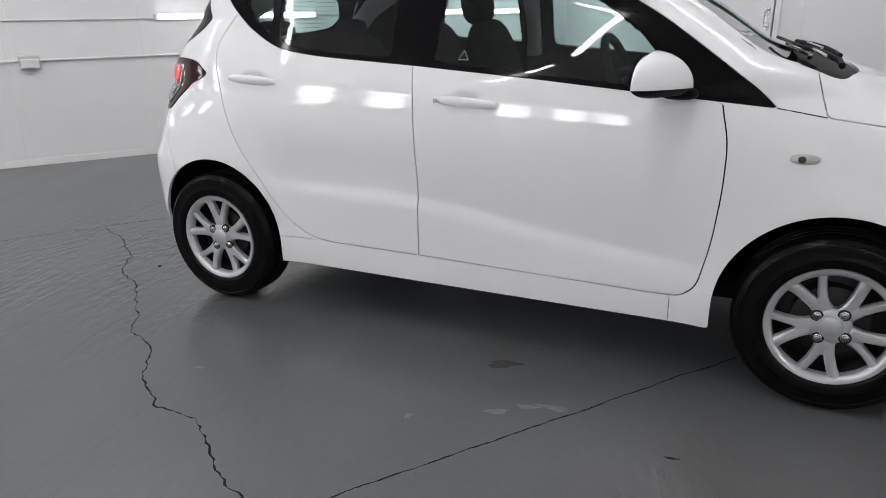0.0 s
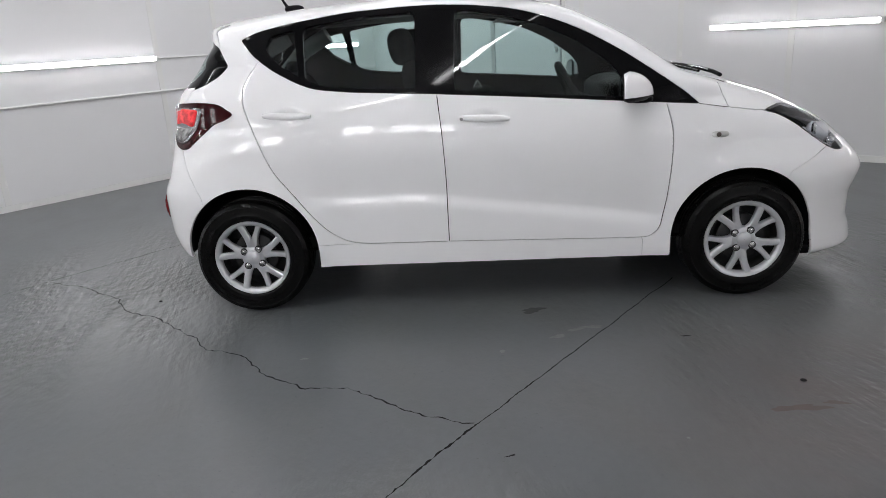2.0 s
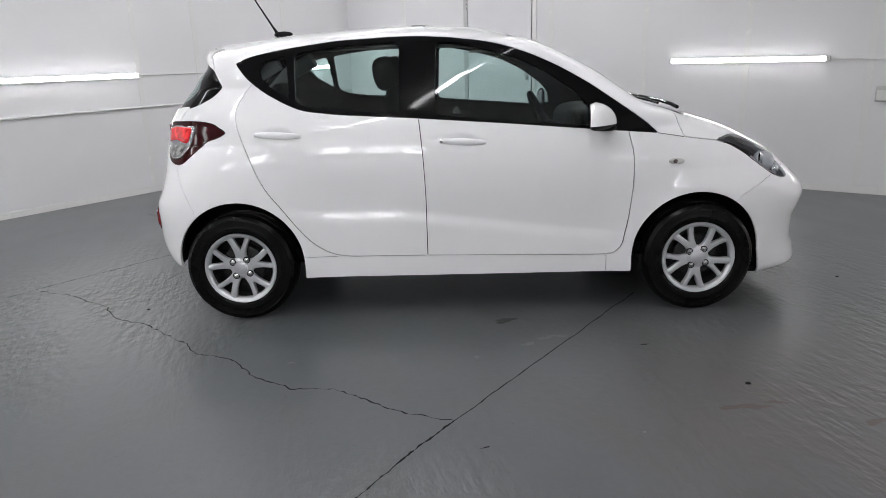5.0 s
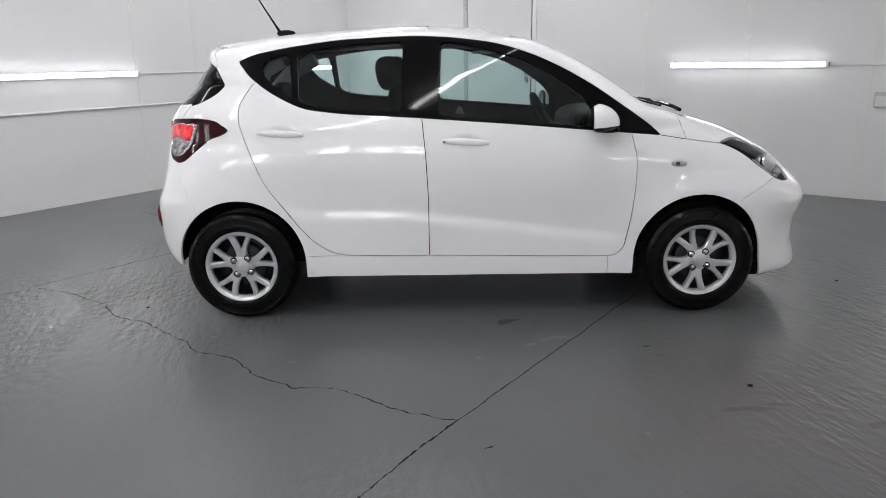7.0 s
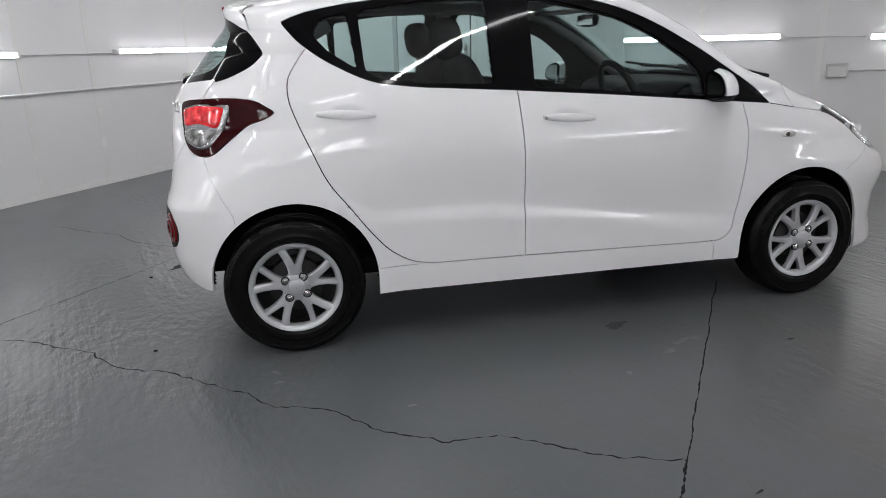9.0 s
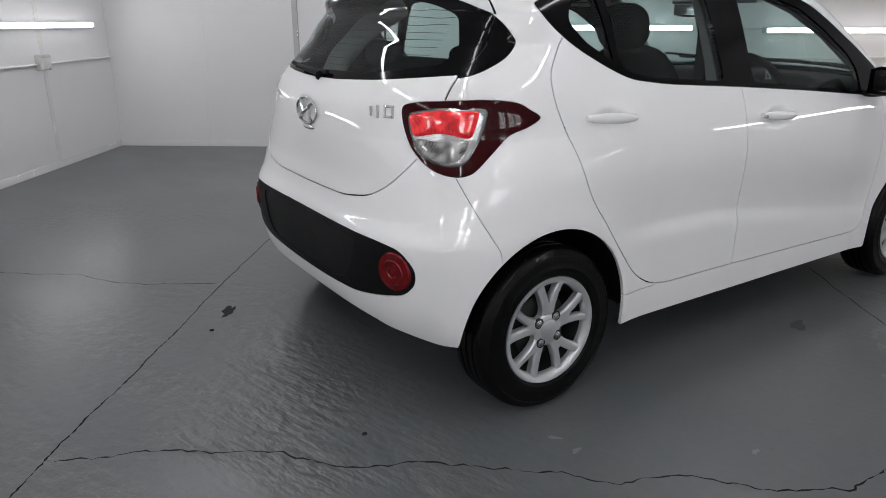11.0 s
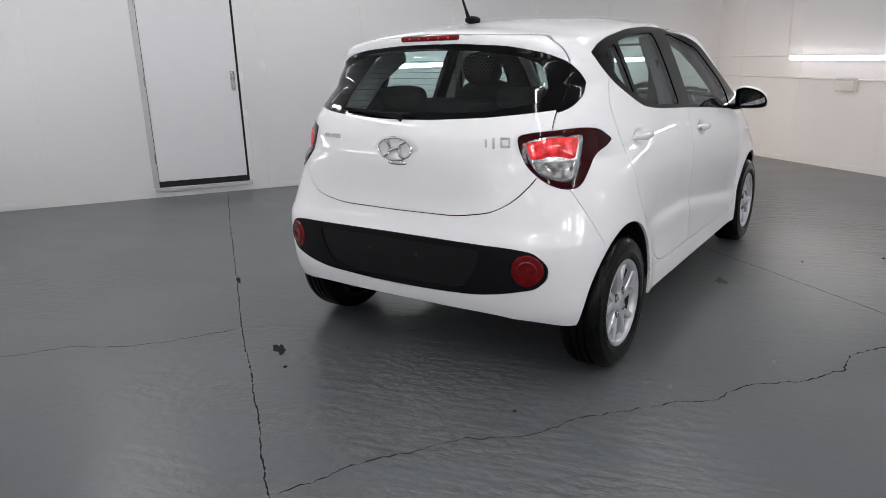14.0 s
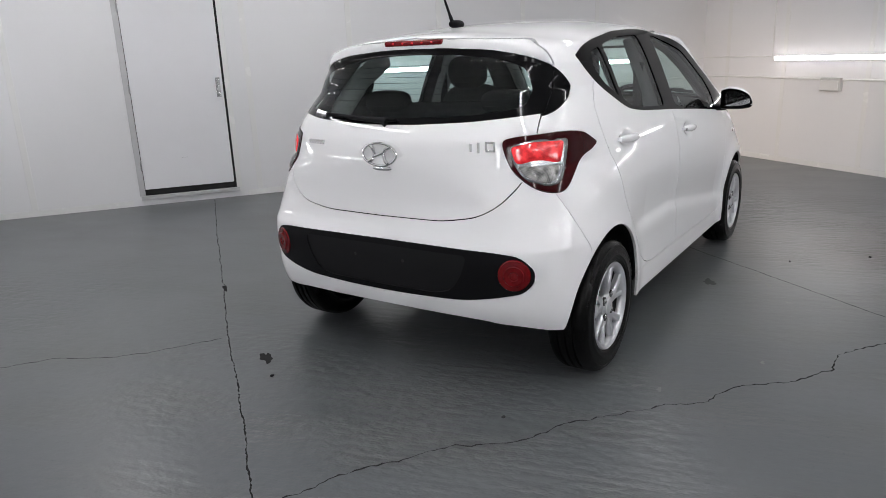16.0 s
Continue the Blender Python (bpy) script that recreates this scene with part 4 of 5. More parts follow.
g.visible_shadow = False


# lining behind the skin, so that the cabin is closed and dark
def lining():
    keep = np.ones(MID.shape[:2], bool)
    for z in ("rear_glass", "rear_window", "cut_rear", "cut_sill", "windscreen", "front_door_window", "rear_door_window", "quarter_window", "arch_rear", "arch_front"):
        keep &= ZONE != INDEX[z]
    keep &= MID[..., 0] < 1.05
    return keep


def lining_part(name, keep, material, sink, label):
    jj, ii = np.nonzero(keep)
    i2 = (ii + 1) % NI
    c = np.stack([jj * NI + ii, jj * NI + i2, (jj + 1) * NI + i2, (jj + 1) * NI + ii], 1)
    ids, back = np.unique(c, return_inverse=True)
    p = (SKIN - NORMAL * sink)[ids // NI, ids % NI]
    mesh_of(name, p, back.reshape(-1, 4), material, car, label, normals=-NORMAL[ids // NI, ids % NI])


keep = lining()
lining_part("headlining", keep & (MID[..., 2] > 1.40), M_LINER, 0.03, "grey cloth headlining")
lining_part("cabin_lining", keep & (MID[..., 2] <= 1.40) & (MID[..., 2] > 0.3), M_PLASTIC, 0.028, "black plastic cabin lining")
# underside and wheel housings
def side_y(x, z):
    """How far out the skin stands at that place along the flank."""
    d = np.hypot(SKIN[..., 0] - x, SKIN[..., 2] - z) + 9 * (SKIN[..., 1] > -0.3)
    return -SKIN[np.unravel_index(d.argmin(), d.shape)][1]


for s in (-1, 1):
    line = [(0.962 + 0.135 * k / 8, 0.9315 - 0.0235 * k / 8) for k in range(9)]
    part("wing_seam", tube([(x, s * (side_y(x, z) + 0.0006), z) for x, z in line], 0.0018, 6), M_GAP, car, "thin dark seam above the front wing")
part("front_lip", box(1.495, 1.60, -0.715, 0.715, 0.180, 0.252, 0.012), M_PLASTIC, car, "black plastic lip under the front bumper")
part("front_undertray", box(1.40, 1.74, -0.60, 0.60, 0.215, 0.42, 0.03), M_UNDER, car, "dark tray under the nose")
part("underbody", box(-1.30, 1.45, -0.60, 0.60, 0.24, 0.34, 0.03), M_UNDER, car, "dark underbody")
part("cabin_floor", box(-1.45, 1.0, -0.74, 0.74, 0.31, 0.36), M_UNDER, car)
for ax, az, ar in ARCH:
    for s in (-1, 1):
        bm = bmesh.new()
        n = 36
        rows = []
        turns = np.linspace(-0.02, math.pi + 0.02, n)
        lip = [min(0.80, side_y(ax + ar * math.cos(a), max(0.2, az + ar * math.sin(a))) - 0.010) for a in turns]
        for r, off in ((ar + 0.003, 0.0), (ar + 0.012, 0.04), (ar + 0.012, 9), (0.02, 9)):
            rows.append([bm.verts.new((ax + r * math.cos(a), s * max(0.52, y - off), az + r * math.sin(a))) for a, y in zip(turns, lip)])
        for p, q in zip(rows, rows[1:]):
            for k in range(n - 1):
                bm.faces.new((p[k], p[k + 1], q[k + 1], q[k]))
        part("wheel_arch_liner", bm, M_UNDER, car, "black wheel arch liner", True)


# wheels
def make_wheel():
    hub = empty("wheel")
    R = 0.287
    tread = [(0.186, -0.079), (0.196, -0.088), (0.204, -0.091), (0.212, -0.0895), (0.216, -0.0915), (0.221, -0.0915), (0.225, -0.0895), (0.240, -0.089), (0.256, -0.0865), (0.258, -0.088), (0.262, -0.087), (0.264, -0.084), (0.274, -0.078), (R - 0.005, -0.068), (R - 0.001, -0.056)]
    for a in (-0.033, 0.0, 0.033):
        tread += [(R, a - 0.012), (R, a - 0.006), (R - 0.007, a - 0.004), (R - 0.007, a + 0.004), (R, a + 0.006), (R, a + 0.012)]
    tread += [(R - 0.001, 0.056), (R - 0.005, 0.068), (0.274, 0.078), (0.262, 0.087), (0.240, 0.092), (0.196, 0.088), (0.186, 0.079)]
    part("tyre", lathe(tread, 96), M_RUBBER, hub, "black rubber tyre with ribbed tread", True)
    part("barrel", lathe([(0.176, 0.07), (0.166, 0.06), (0.163, -0.02), (0.166, -0.052), (0.176, -0.052)], 64), M_DISC, hub, "dark wheel barrel", True)
    part("rim", lathe([(0.176, -0.050), (0.162, -0.053), (0.163, -0.068), (0.168, -0.078), (0.177, -0.085), (0.187, -0.086), (0.190, -0.080), (0.188, -0.06)], 96, True), M_ALLOY, hub, "silver wheel trim lip", True)
    part("brake_drum", lathe([(0.002, -0.030), (0.10, -0.030), (0.112, -0.024), (0.114, 0.02), (0.165, 0.03), (0.168, 0.06)], 48), M_DISC, hub, "dark brake behind the wheel", True)
    # five split spokes
    def bar(bm, pts, widths, y_outer, thick):
        ring = []
        pts = [Vector((x, y, z)) for (x, z), y in zip(pts, y_outer)]
        for m, (c, w) in enumerate(zip(pts, widths)):
            d = (pts[min(m + 1, len(pts) - 1)] - pts[max(m - 1, 0)]).normalized()
            sd = d.cross(Vector((0, 1, 0))).normalized()
            ring.append([bm.verts.new(c + sd * w * 0.5 * q + Vector((0, h, 0))) for q, h in ((-1, thick), (-0.96, 0.006), (-0.66, 0.0005), (0, -0.001), (0.66, 0.0005), (0.96, 0.006), (1, thick))])
        for p, q in zip(ring, ring[1:]):
            for m in range(6):
                bm.faces.new((p[m], p[m + 1], q[m + 1], q[m]))

    for k in range(5):
        bm = bmesh.new()
        bar(bm, [(0, 0.026), (0, 0.05), (0, 0.075), (0, 0.098)], [0.062, 0.060, 0.052, 0.044], [-0.064, -0.069, -0.072, -0.071], 0.026)
        bar(bm, [(-0.010, 0.060), (-0.016, 0.090), (-0.029, 0.124), (-0.041, 0.150), (-0.052, 0.172)], [0.034, 0.033, 0.032, 0.033, 0.040], [-0.0705, -0.0745, -0.077, -0.078, -0.080], 0.026)
        bar(bm, [(0.010, 0.060), (0.016, 0.092), (0.029, 0.126), (0.041, 0.152), (0.052, 0.172)], [0.034, 0.030, 0.026, 0.027, 0.034], [-0.0705, -0.0725, -0.073, -0.074, -0.078], 0.026)
        bmesh.ops.rotate(bm, verts=bm.verts, cent=(0, 0, 0), matrix=Matrix.Rotation(2 * math.pi * k / 5, 3, "Y"))
        part("spoke", bm, M_ALLOY, hub, "", True)
    part("hub", lathe([(0.060, -0.045), (0.058, -0.066), (0.050, -0.072), (0.034, -0.073), (0.032, -0.078), (0.026, -0.081), (0.001, -0.082)], 40), M_ALLOY, hub, "silver hub with a round centre cap", True)
    for k in range(4):
        a = math.pi / 2 * k + 0.94
        cx, cz = 0.052 * math.cos(a), 0.052 * math.sin(a)
        nut = lathe([(0.0125, -0.060), (0.0125, -0.0735), (0.0090, -0.0750), (0.0085, -0.0775), (0.006, -0.079), (0.0005, -0.079)], 12)
        bmesh.ops.translate(nut, verts=nut.verts, vec=(cx, 0, cz))
        part("lug_nut", nut, M_STEEL, hub, "bright steel wheel nut", True)
        # a flat dark ring stands for the shade in the nut's recess
        rec = lathe([(0.0185, -0.066), (0.0185, -0.0726), (0.0130, -0.0728)], 16)
        bmesh.ops.translate(rec, verts=rec.verts, vec=(cx, 0, cz))
        part("nut_recess", rec, M_DISC, hub, "", True)
    return hub


def deepen(name, src, m, parent, nuts=0):
    """A wheel under the car, with its parts sharing the first wheel's meshes."""
    ob = empty(name, m)
    ob.parent = parent
    for c in src.children:
        k = new(c.name.split(".")[0], c.data)
        k.parent = ob
        if "nut" in c.name:
            k.matrix_basis = pose(0, 0, 0, 0, nuts, 0)
        if "label" in c:
            k["label"] = c["label"]
    return ob


first = make_wheel()
first.parent = car
TRACK = 0.738
first.matrix_basis = pose(-1.1925, -TRACK, 0.287, 0, 0, 0)
first["label"] = "black tyre on a silver split-spoke wheel"
for x, y, turn, roll in ((1.1925, -TRACK, 0, -30.5), (-1.1925, TRACK, 180, 20), (1.1925, TRACK, 180, 5)):
    w = deepen("wheel", first, pose(x, y, 0.287, 0, roll, turn), car, -roll)
    w["label"] = first["label"]


# mirrors
def wing_mirror(s):
    ob = empty("wing_mirror", label="white wing mirror with a black lower half")
    ob.parent = car

    m, n = 12, 10

    def slice_at(q):
        """One upright slice of the housing; q runs from the door (0) to the outer end (1)."""
        f = max(0.12, (1 - q ** 2.6) ** 0.5) * (0.80 + 0.20 * min(1, q * 4))
        return s * (0.822 + 0.185 * q), 0.608 - 0.030 * q, 0.150 * f ** 1.1 * (1 - 0.42 * q), 0.108 * f ** 0.8

    def upper(q):
        y, xr, d, h = slice_at(q)
        row = [Vector((xr, y, 0.992)), Vector((xr, y, 0.992 + 0.88 * h))]
        for k in range(1, n + 1):
            a = math.pi / 2 * k / n
            row.append(Vector((xr + 0.004 + (d - 0.004) * math.sin(a), y, 0.992 + h * (0.06 + 0.94 * math.cos(a)))))
        return row + [Vector((xr + d, y, 0.992))]

    def lower(q):
        y, xr, d, h = slice_at(q)
        k = (1 - q ** 3) ** 0.5
        return [Vector((xr, y, 0.991)), Vector((xr + 0.004, y, 0.991 - 0.022 * k)), Vector((xr + 0.3 * d, y, 0.991 - 0.030 * k)), Vector((xr + 0.75 * d, y, 0.991 - 0.022 * k)), Vector((xr + d, y, 0.991))]

    def shell(row_of):
        bm = bmesh.new()
        rows = [[bm.verts.new(v) for v in row_of((k / m) ** 0.8)] for k in range(m + 1)]
        for p, q in zip(rows, rows[1:]):
            for k in range(len(p) - 1):
                bm.faces.new((p[k], p[k + 1], q[k + 1], q[k]))
        bm.faces.new(rows[0])
        bm.faces.new(rows[-1])
        return bm
    part("housing", shell(upper), M_PAINT, ob, "white painted mirror cap", True)
    part("lower_cover", shell(lower), M_PLASTIC, ob, "black lower mirror cover", True)

    def rear_face(inset, back):
        """The rear of the housing, towards the driver."""
        pts = []
        for k in range(m + 1):
            q = (k / m) ** 0.8
            y, xr, d, h = slice_at(q)
            pts.append((Vector((xr - back, y, 0.969 + inset + 0.030 * q ** 4)), Vector((xr - back, y, 0.994 + 0.88 * h - inset))))
        pts = pts[1:-1] if inset else pts
        bm = bmesh.new()
        lo, hi = [[bm.verts.new(p[j]) for p in pts] for j in (0, 1)]
        for k in range(len(lo) - 1):
            bm.faces.new((lo[k], lo[k + 1], hi[k + 1], hi[k]))
        bmesh.ops.solidify(bm, geom=bm.faces[:], thickness=-0.004)
        return bm
    part("mirror_rim", rear_face(0.0, 0.006), M_BLACK, ob, "black rim round the mirror glass")
    part("mirror_glass", rear_face(0.014, 0.011), M_CHROME, ob, "mirror glass")
    part("foot", blob(0.690, s * 0.800, 0.968, 0.055, 0.050, 0.018, 2.8), M_PLASTIC, ob, "black mirror foot", True)


wing_mirror(-1)
wing_mirror(1)


# door handles and lock
for s in (-1, 1):
    for hx, hz, y in ((-0.945, 0.970, 0.786), (-0.017, 0.917, 0.799)):
        bm = bmesh.new()
        n = 14
        rows = []
        for k in range(n + 1):
            t = k / n
            x = hx - 0.115 + 0.23 * t
            h = 0.018 * (math.sin(math.pi * min(1, max(0, 0.04 + 0.92 * t))) ** 0.35)
            yy = y + 0.007 + 0.013 * math.sin(math.pi * t) ** 0.6
            rows.append([bm.verts.new((x, s * (yy + 0.009 * math.cos(a)), hz - 0.012 * (t - 0.5) + h * math.sin(a))) for a in np.linspace(0, 2 * math.pi, 12, endpoint=False)])
        for p, q in zip(rows, rows[1:]):
            for m in range(12):
                bm.faces.new((p[m], p[(m + 1) % 12], q[(m + 1) % 12], q[m]))
        bm.faces.new(rows[0])
        bm.faces.new(rows[-1])
        hnd = part("door_handle", bm, M_PAINT, car, "white door handle", True)
        if hx > -0.5 and s < 0:
            lock = lathe([(0.0005, 0), (0.007, 0), (0.008, 0.004)], 16)
            bmesh.ops.translate(lock, verts=lock.verts, vec=(hx - 0.108, -0.824, hz + 0.002))
            part("lock", lock, M_STEEL, hnd, "steel key lock")
    ind = blob(1.053, s * 0.806, 0.792, 0.041, 0.011, 0.0155, 2.4)
    ind = part("side_indicator", ind, M_BOX, car, "grey side indicator", True)
    part("bulb", blob(1.046, s * 0.8165, 0.792, 0.011, 0.002, 0.010, 2.2), M_AMBER, ind, "amber bulb", True)

# lamp bowls behind the clear headlight covers
for s, hl in zip((-1, 1), HEADLIGHTS):
    def bowl(name, x, z, rx, ry, rz, into, material, label, power=2.4):
        return part(name, blob(x, s * (side_y(x, z) - into), z, rx, ry, rz, power), material, hl, label, True)
    bowl("reflector", 1.572, 0.752, 0.052, 0.026, 0.050, 0.052, M_ALLOY, "pale silver reflector housing", 2.8)
    bowl("bulb_shield", 1.578, 0.756, 0.014, 0.010, 0.032, 0.024, M_DISC, "dark bulb shield")
    bowl("projector", 1.540, 0.768, 0.010, 0.014, 0.036, 0.026, M_CHROME, "chrome edge of the lamp bowl")
    crest = [(1.300, 0.880), (1.390, 0.890), (1.470, 0.866), (1.540, 0.835), (1.600, 0.795)]
    part("brow", tube([(x, s * (side_y(x, z) - 0.010), z) for x, z in crest], 0.004, 8), M_CHROME, hl, "chrome brow above the lamp bowls", True)
    bowl("turn_lamp", 1.622, 0.712, 0.022, 0.020, 0.022, 0.030, M_CHROME, "small chrome lamp bowl")
    rail = [(1.470, 0.790), (1.520, 0.752), (1.565, 0.716), (1.612, 0.694)]
    part("trim_bar", tube([(x, s * (side_y(x, z) - 0.012), z) for x, z in rail], 0.005, 8), M_CHROME, hl, "chrome trim bar", True)

# small black deflectors in front of the wheels
for s in (-1, 1):
    part("deflector", blob(1.505, s * 0.66, 0.196, 0.045, 0.09, 0.022, 3.5), M_PLASTIC, car, "black plastic wheel deflector", True)

# roof aerial
ant = empty("aerial", label="black roof aerial")
ant.parent = car
part("base", blob(-1.05, 0, 1.478, 0.055, 0.022, 0.018, 2.3), M_PLASTIC, ant, "", True)
part("mast", tube([(-1.085, 0, 1.485), (-1.11, 0, 1.525), (-1.215, 0, 1.70)], 0.006, 8, None, (1.6, 1.0, 0.6)), M_PLASTIC, ant, "", True)

# high brake light, rear wiper, badges, bumper lamps
brake = part("high_brake_light", box(-1.408, -1.36, -0.15, 0.15, 1.385, 1.408, 0.008), M_BRAKE, car, "red high brake light")
for y in (-0.10, -0.05, 0.0, 0.05, 0.10):
    part("led", blob(-1.4085, y, 1.3965, 0.003, 0.006, 0.004, 2.2, 12, 6), M_REDGLOW, brake, "small lit red lamp", True)
wip = empty("rear_wiper", label="black rear wiper")
wip.parent = car
part("arm", tube([(-1.612, 0.0, 1.082), (-1.612, 0.03, 1.094), (-1.604, 0.22, 1.102)], 0.012, 10, None, (1.6, 1.1, 0.6)), M_PLASTIC, wip, "", True)
part("blade", tube([(-1.602, -0.04, 1.095), (-1.602, 0.15, 1.101), (-1.575, 0.34, 1.110)], 0.008, 8), M_PLASTIC, wip, "", True)


def on_rear(y, z):
    """The place on the car's rear at that offset and height, and its outward direction."""
    d = np.hypot(SKIN[..., 1] - y, SKIN[..., 2] - z) + 9 * (SKIN[..., 0] > -1.0)
    k = np.unravel_index(d.argmin(), d.shape)
    return Vector(SKIN[k]), Vector(NORMAL[k])


def badge_ring(y, z, ry, rz, x):
    bm = bmesh.new()
    n, m = 40, 8
    rows = []
    for k in range(n):
        a = 2 * math.pi * k / n
        rows.append([bm.verts.new((x - 0.005 * math.sin(b) - 0.002, y + (ry + 0.005 * math.cos(b)) * math.cos(a), z + (rz + 0.005 * math.cos(b)) * math.sin(a))) for b in np.linspace(0, 2 * math.pi, m, endpoint=False)])
    for k in range(n):
        for q in range(m):
            bm.faces.new((rows[k][q], rows[k][(q + 1) % m], rows[(k + 1) % n][(q + 1) % m], rows[(k + 1) % n][q]))
    return bm


badge = empty("badge", label="oval chrome badge")
badge.parent = tailgate
BX = on_rear(0, 0.961)[0].x
part("plinth", blob(BX + 0.001, 0, 0.955, 0.004, 0.116, 0.068, 2.0), M_PAINT, badge, "white oval badge recess", True)
part("ring", badge_ring(0, 0.962, 0.086, 0.046, BX - 0.006), M_CHROME, badge, "", True)
for q in (-1, 1):
    part("bar", tube([(BX - 0.009, q * 0.058, 0.962 - q * 0.032), (BX - 0.011, q * 0.034, 0.962 - q * 0.020), (BX - 0.011, q * 0.024, 0.962), (BX - 0.011, q * 0.030, 0.962 + q * 0.025), (BX - 0.009, q * 0.042, 0.962 + q * 0.036)], 0.0075, 8), M_CHROME, badge, "", True)
part("bar", tube([(BX - 0.011, 0.028, 0.953), (BX - 0.012, -0.028, 0.971)], 0.0075, 8), M_CHROME, badge, "", True)
part("release", blob(BX - 0.006, -0.010, 0.905, 0.007, 0.050, 0.010, 2.4), M_CHROME, badge, "chrome boot release below the badge", True)


def rear_mark(y, z, w, h):
    """A thin raised badge stroke lying on the tailgate."""
    p, nrm = on_rear(y, z)
    bm = box(-w / 2, w / 2, -h / 2, h / 2, -0.004, 0.003, 0.0015)
    turn = Matrix.Rotation(math.atan2(nrm.y, -nrm.x), 3, "Z").inverted() @ Matrix(((0, 0, -1), (-1, 0, 0), (0, 1, 0)))
    bmesh.ops.rotate(bm, verts=bm.verts, cent=(0, 0, 0), matrix=turn)
    bmesh.ops.translate(bm, verts=bm.verts, vec=p + nrm * 0.003 - Vector((0, 0, 0.006)))
    part("badge_mark", bm, M_CHROME, tailgate, "plain chrome badge mark")


rear_mark(-0.412, 1.001, 0.009, 0.030)
rear_mark(-0.438, 1.006, 0.010, 0.040)
rear_mark(-0.462, 1.006, 0.008, 0.034)
rear_mark(-0.494, 1.006, 0.008, 0.034)
rear_mark(-0.478, 1.022, 0.030, 0.008)
rear_mark(-0.478, 0.990, 0.030, 0.008)
for k in range(6):
    rear_mark(0.428 - 0.020 * k, 1.000, 0.013, 0.018)
for s in (-1, 1):
    lamp = lathe([(0.001, -0.016), (0.016, -0.014), (0.019, -0.018), (0.038, -0.018), (0.041, -0.014), (0.060, -0.011), (0.065, -0.004), (0.067, 0.03)], 40)
    p, nrm = on_rear(s * 0.612, 0.525)
    bmesh.ops.rotate(lamp, verts=lamp.verts, cent=(0, 0, 0), matrix=Vector((0, -1, 0)).rotation_difference(nrm).to_matrix())
    bmesh.ops.translate(lamp, verts=lamp.verts, vec=p - nrm * 0.009)
    part("bumper_lamp", lamp, M_REDREFL, car, "round red bumper lamp", True)
for y in (0.132, -0.121):
    hole = lathe([(0.0005, 0.0), (0.006, 0.0), (0.0075, 0.002)], 12)
    bmesh.ops.rotate(hole, verts=hole.verts, cent=(0, 0, 0), matrix=Matrix.Rotation(radians(-90), 3, "Z"))
    bmesh.ops.translate(hole, verts=hole.verts, vec=(on_rear(y, 0.535)[0].x + 0.005, y, 0.535))
    part("screw_hole", hole, M_GAP, car, "small dark screw hole")

# ---------------------------------------------------------------- the cabin
def seat(y, x=0.0, name="front_seat"):
    ob = empty(name, label="black cloth front seat with a headrest")
    ob.parent = car
    part("cushion", blob(x + 0.12, y, 0.56, 0.26, 0.24, 0.11, 3.5), M_CLOTH, ob, "", True)
    back = blob(0, 0, 0, 0.075, 0.235, 0.33, 3.2)
    bmesh.ops.rotate(back, verts=back.verts, cent=(0, 0, 0), matrix=Matrix.Rotation(radians(-16), 3, "Y"))
    bmesh.ops.translate(back, verts=back.verts, vec=(x - 0.22, y, 0.86))
    part("backrest", back, M_CLOTH, ob, "", True)
    hr = blob(0, 0, 0, 0.066, 0.118, 0.092, 2.7)
    bmesh.ops.rotate(hr, verts=hr.verts, cent=(0, 0, 0), matrix=Matrix.Rotation(radians(-10), 3, "Y"))
    bmesh.ops.translate(hr, verts=hr.verts, vec=(x - 0.350, y, 1.246))
    part("headrest", hr, M_CLOTH, ob, "", True)
    for d in (-0.05, 0.05):
        part("headrest_post", tube([(x - 0.315, y + d, 1.12), (x - 0.33, y + d, 1.24)], 0.007, 8), M_STEEL, ob, "steel post")


seat(-0.33, -0.08)
seat(0.33, -0.08)
bench = empty("rear_bench", label="black cloth rear bench seat")
bench.parent = car
part("cushion", blob(-0.80, 0, 0.58, 0.26, 0.60, 0.12, 4), M_CLOTH, bench, "", True)
back = blob(0, 0, 0, 0.07, 0.60, 0.30, 4)
bmesh.ops.rotate(back, verts=back.verts, cent=(0, 0, 0), matrix=Matrix.Rotation(radians(-18), 3, "Y"))
bmesh.ops.translate(back, verts=back.verts, vec=(-1.07, 0, 0.84))
part("backrest", back, M_CLOTH, bench, "", True)
for y in (-0.33, 0.33):
    part("headrest", blob(-1.17, y, 1.135, 0.045, 0.13, 0.055, 3), M_CLOTH, bench, "", True)
part("parcel_shelf", box(-1.50, -1.20, -0.60, 0.60, 1.0, 1.02, 0.006), M_PLASTIC, car, "black parcel shelf")
dash = blob(0.88, 0, 0.87, 0.28, 0.70, 0.155, 4)
part("dashboard", dash, M_PLASTIC, car, "black plastic dashboard", True)
part("instrument_hood", blob(0.68, -0.36, 0.985, 0.10, 0.17, 0.05, 3), M_PLASTIC, car, "", True)
wheel_bm = bmesh.new()
rows = []
for k in range(40):
    a = 2 * math.pi * k / 40
    rows.append([wheel_bm.verts.new(((0.0 + 0.016 * math.sin(b)), (0.178 + 0.016 * math.cos(b)) * math.cos(a), (0.178 + 0.016 * math.cos(b)) * math.sin(a))) for b in np.linspace(0, 2 * math.pi, 10, endpoint=False)])
for k in range(40):
    for q in range(10):
        wheel_bm.faces.new((rows[k][q], rows[k][(q + 1) % 10], rows[(k + 1) % 40][(q + 1) % 10], rows[(k + 1) % 40][q]))
sw = part("steering_wheel", wheel_bm, M_PLASTIC, car, "black steering wheel", True)
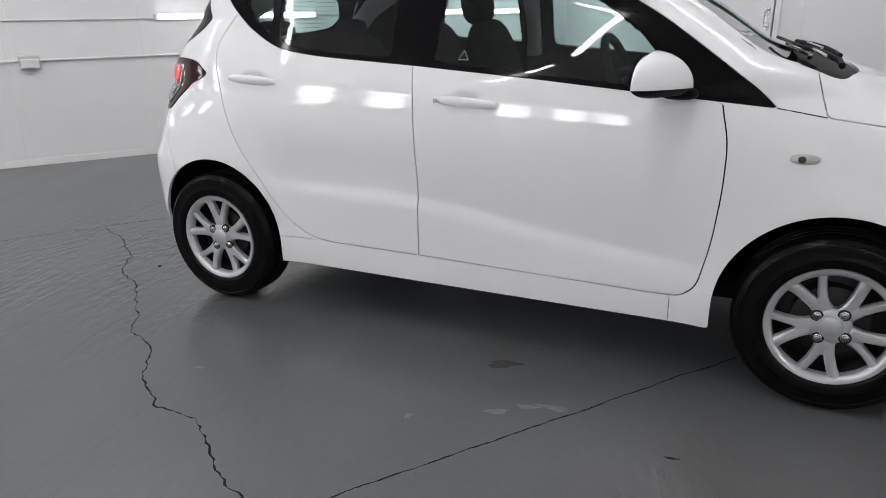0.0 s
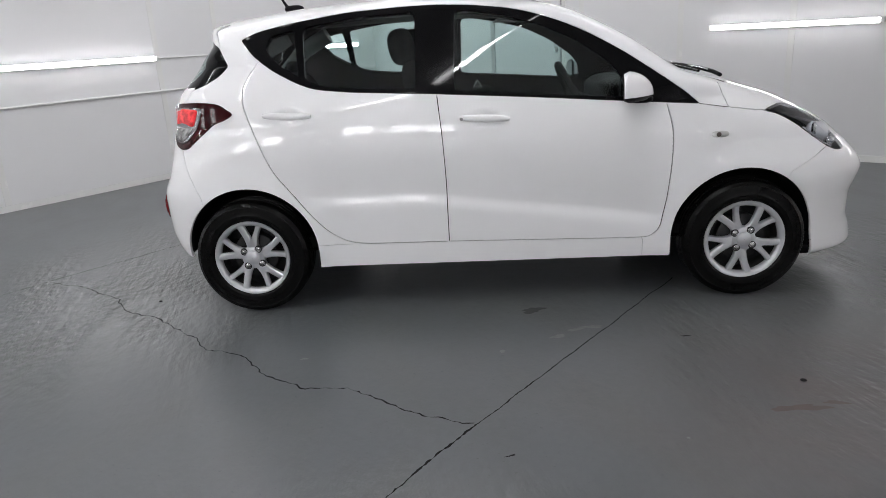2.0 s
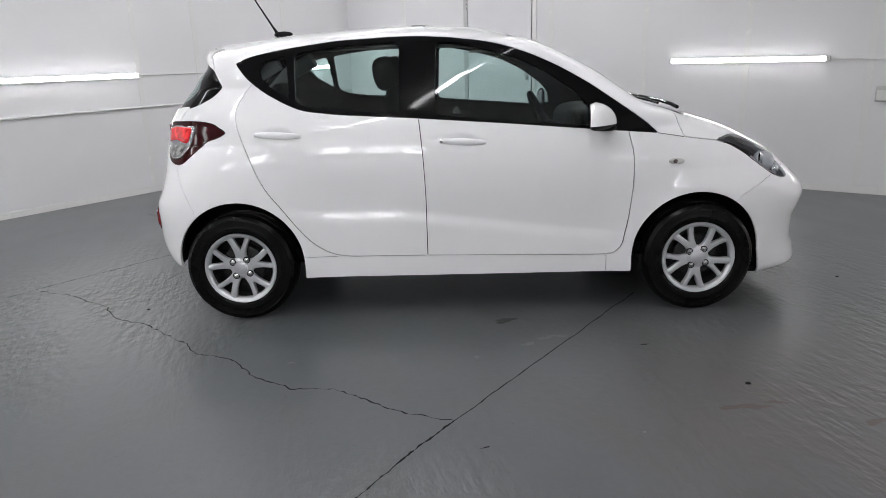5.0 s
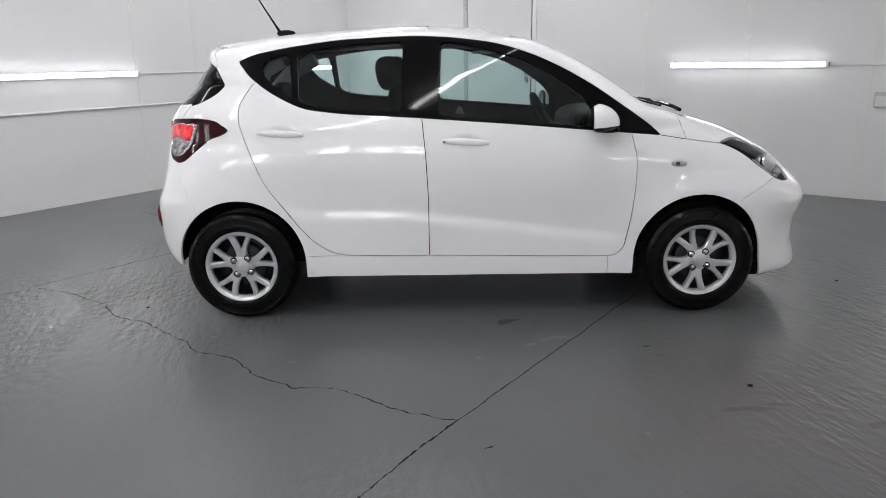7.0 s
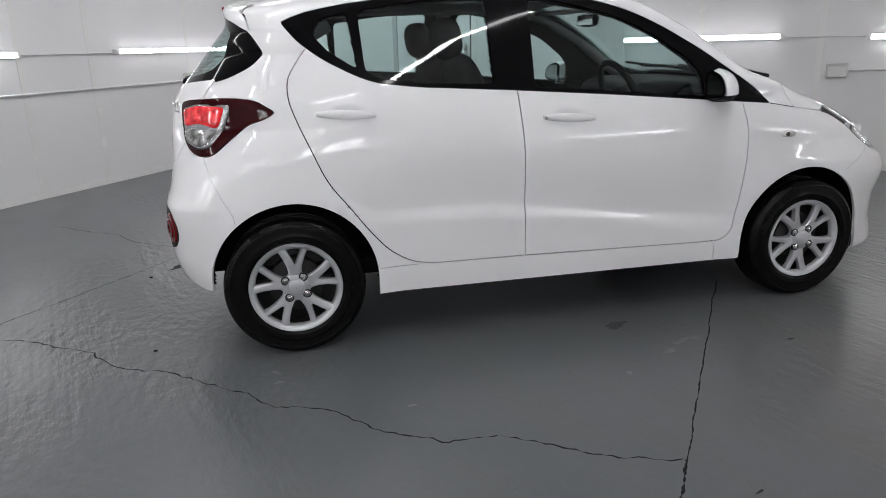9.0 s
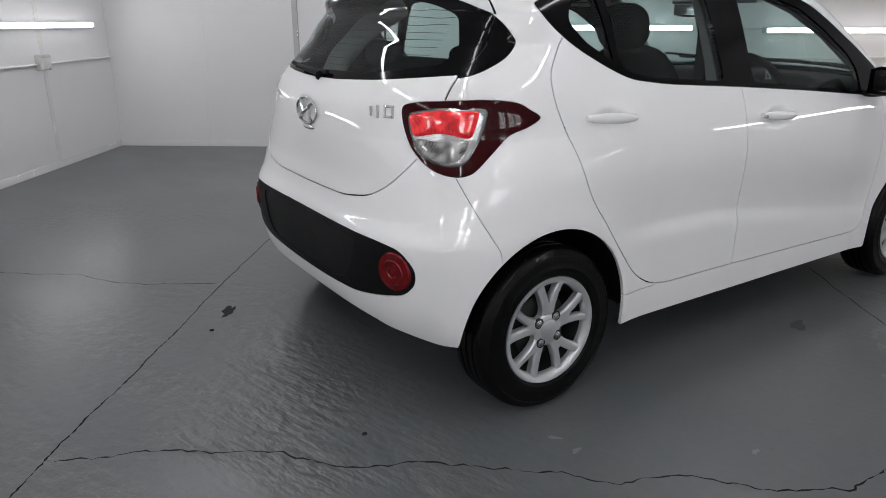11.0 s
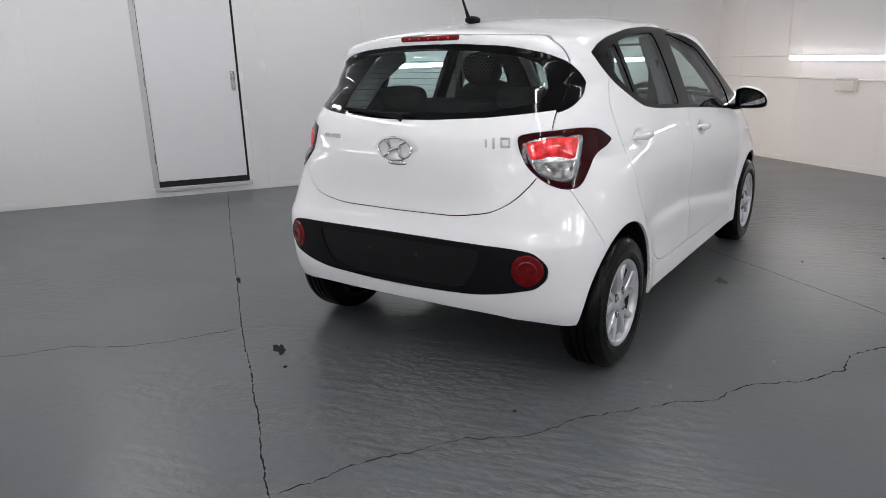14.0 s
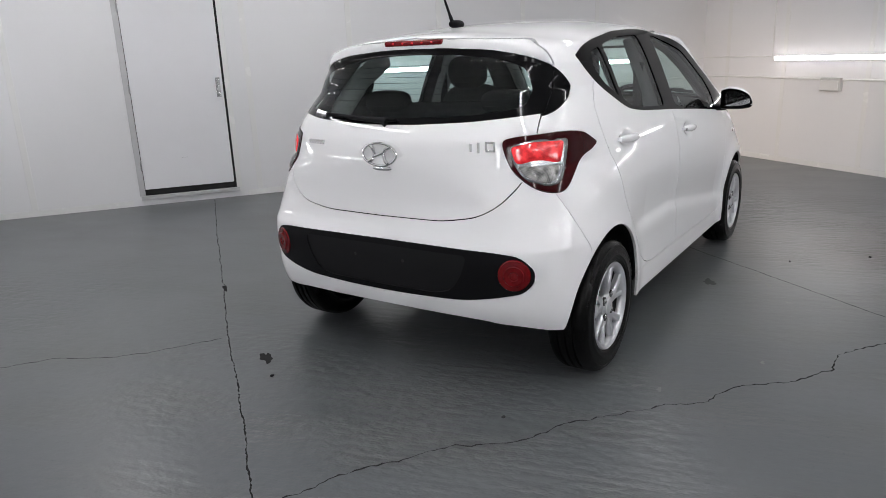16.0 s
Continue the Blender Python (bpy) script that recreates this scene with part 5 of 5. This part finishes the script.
sw.matrix_basis = pose(0.44, -0.36, 0.955, 0, -24, 0)
spk = box(0.0, 0.03, -0.17, 0.17, -0.02, 0.02, 0.008)
box(0.0, 0.03, -0.025, 0.025, -0.17, 0.0, 0.008, bm=spk)
part("spokes", spk, M_PLASTIC, sw, "", True)
part("boss", blob(0.01, 0, 0, 0.03, 0.065, 0.055, 3), M_PLASTIC, sw, "", True)
part("column", tube([(0.46, -0.36, 0.945), (0.75, -0.36, 0.84)], 0.035, 12), M_PLASTIC, car, "", True)
part("rear_view_mirror", blob(0.42, 0, 1.325, 0.018, 0.11, 0.035, 3), M_PLASTIC, car, "black rear-view mirror", True)
for s in (-1, 1):
    part("pillar_trim", tube([(0.93, s * 0.655, 1.02), (0.62, s * 0.585, 1.23), (0.42, s * 0.54, 1.335), (0.22, s * 0.50, 1.40)], 0.036, 10), M_LINER, car, "grey windscreen pillar trim", True)
    part("pillar_trim", tube([(-0.98, s * 0.50, 1.33), (-1.15, s * 0.51, 1.24), (-1.28, s * 0.53, 1.11), (-1.34, s * 0.54, 1.0)], 0.05, 10), M_LINER, car, "grey rear pillar trim", True)
    part("sun_visor", box(0.06, 0.20, s * 0.33 - 0.17, s * 0.33 + 0.17, 1.345, 1.358, 0.006), M_LINER, car, "grey sun visor")
    part("pillar_trim", tube([(-0.245, s * 0.690, 1.0), (-0.235, s * 0.540, 1.39)], 0.042, 10), M_LINER, car, "grey centre pillar trim", True)
    part("seat_belt", box(-0.275, -0.265, s * 0.60 - 0.024, s * 0.60 + 0.024, 0.85, 1.27), M_CLOTH, car, "black seat belt")
part("mirror_glass", box(0.398, 0.403, -0.095, 0.095, 1.298, 1.352, 0.002), M_CHROME, car, "rear-view mirror glass")
# small warning sticker inside the driver's window
stk = bmesh.new()
tri = [(-0.062, 1.056), (-0.026, 1.054), (-0.044, 1.086)]
for k in range(3):
    (ax, az), (bx, bz) = tri[k], tri[(k + 1) % 3]
    tube([(ax, -side_y(ax, az) + 0.008, az), (bx, -side_y(bx, bz) + 0.008, bz)], 0.0015, 6, stk)
part("sticker", stk, M_SCREEN, car, "small pale warning sticker")
# front wipers on the cowl


def on_front(y, z, off):
    """A place just off the windscreen or cowl."""
    d = np.hypot(SKIN[..., 1] - y, SKIN[..., 2] - z) + 9 * (SKIN[..., 0] < 0.3)
    k = np.unravel_index(d.argmin(), d.shape)
    return Vector(SKIN[k]) + Vector(NORMAL[k]) * off


for y in (-0.52, 0.02):
    wiper = part("wiper", tube([on_front(y + a * 0.50, 1.022 + 0.030 * a, 0.016 + 0.008 * math.sin(3.1 * a)) for a in (0, 0.2, 0.4, 0.6, 0.8, 1)], 0.010, 8), M_PLASTIC, car, "black windscreen wiper arm", True)
    part("blade", tube([on_front(y + 0.04 + a * 0.50, 1.045 + 0.028 * a, 0.010) for a in (0, 0.2, 0.4, 0.6, 0.8, 1)], 0.007, 8), M_RUBBER, wiper, "black rubber wiper blade", True)
    part("clip", tube([on_front(y + 0.05 + a * 0.22, 1.036 + 0.014 * a, 0.026) for a in (0, 0.5, 1)], 0.005, 6), M_STEEL, wiper, "bright metal wiper spring", True)
# thin heater lines in the rear window
for k in range(9):
    z = 1.118 + 0.023 * k
    pts = [on_rear(y, z)[0] + Vector((0.008, 0, 0)) for y in np.linspace(-0.5, 0.5, 21)]
    part("heater_line", tube(pts, 0.0008, 4), M_PLASTIC, car, "thin heater line in the rear window")
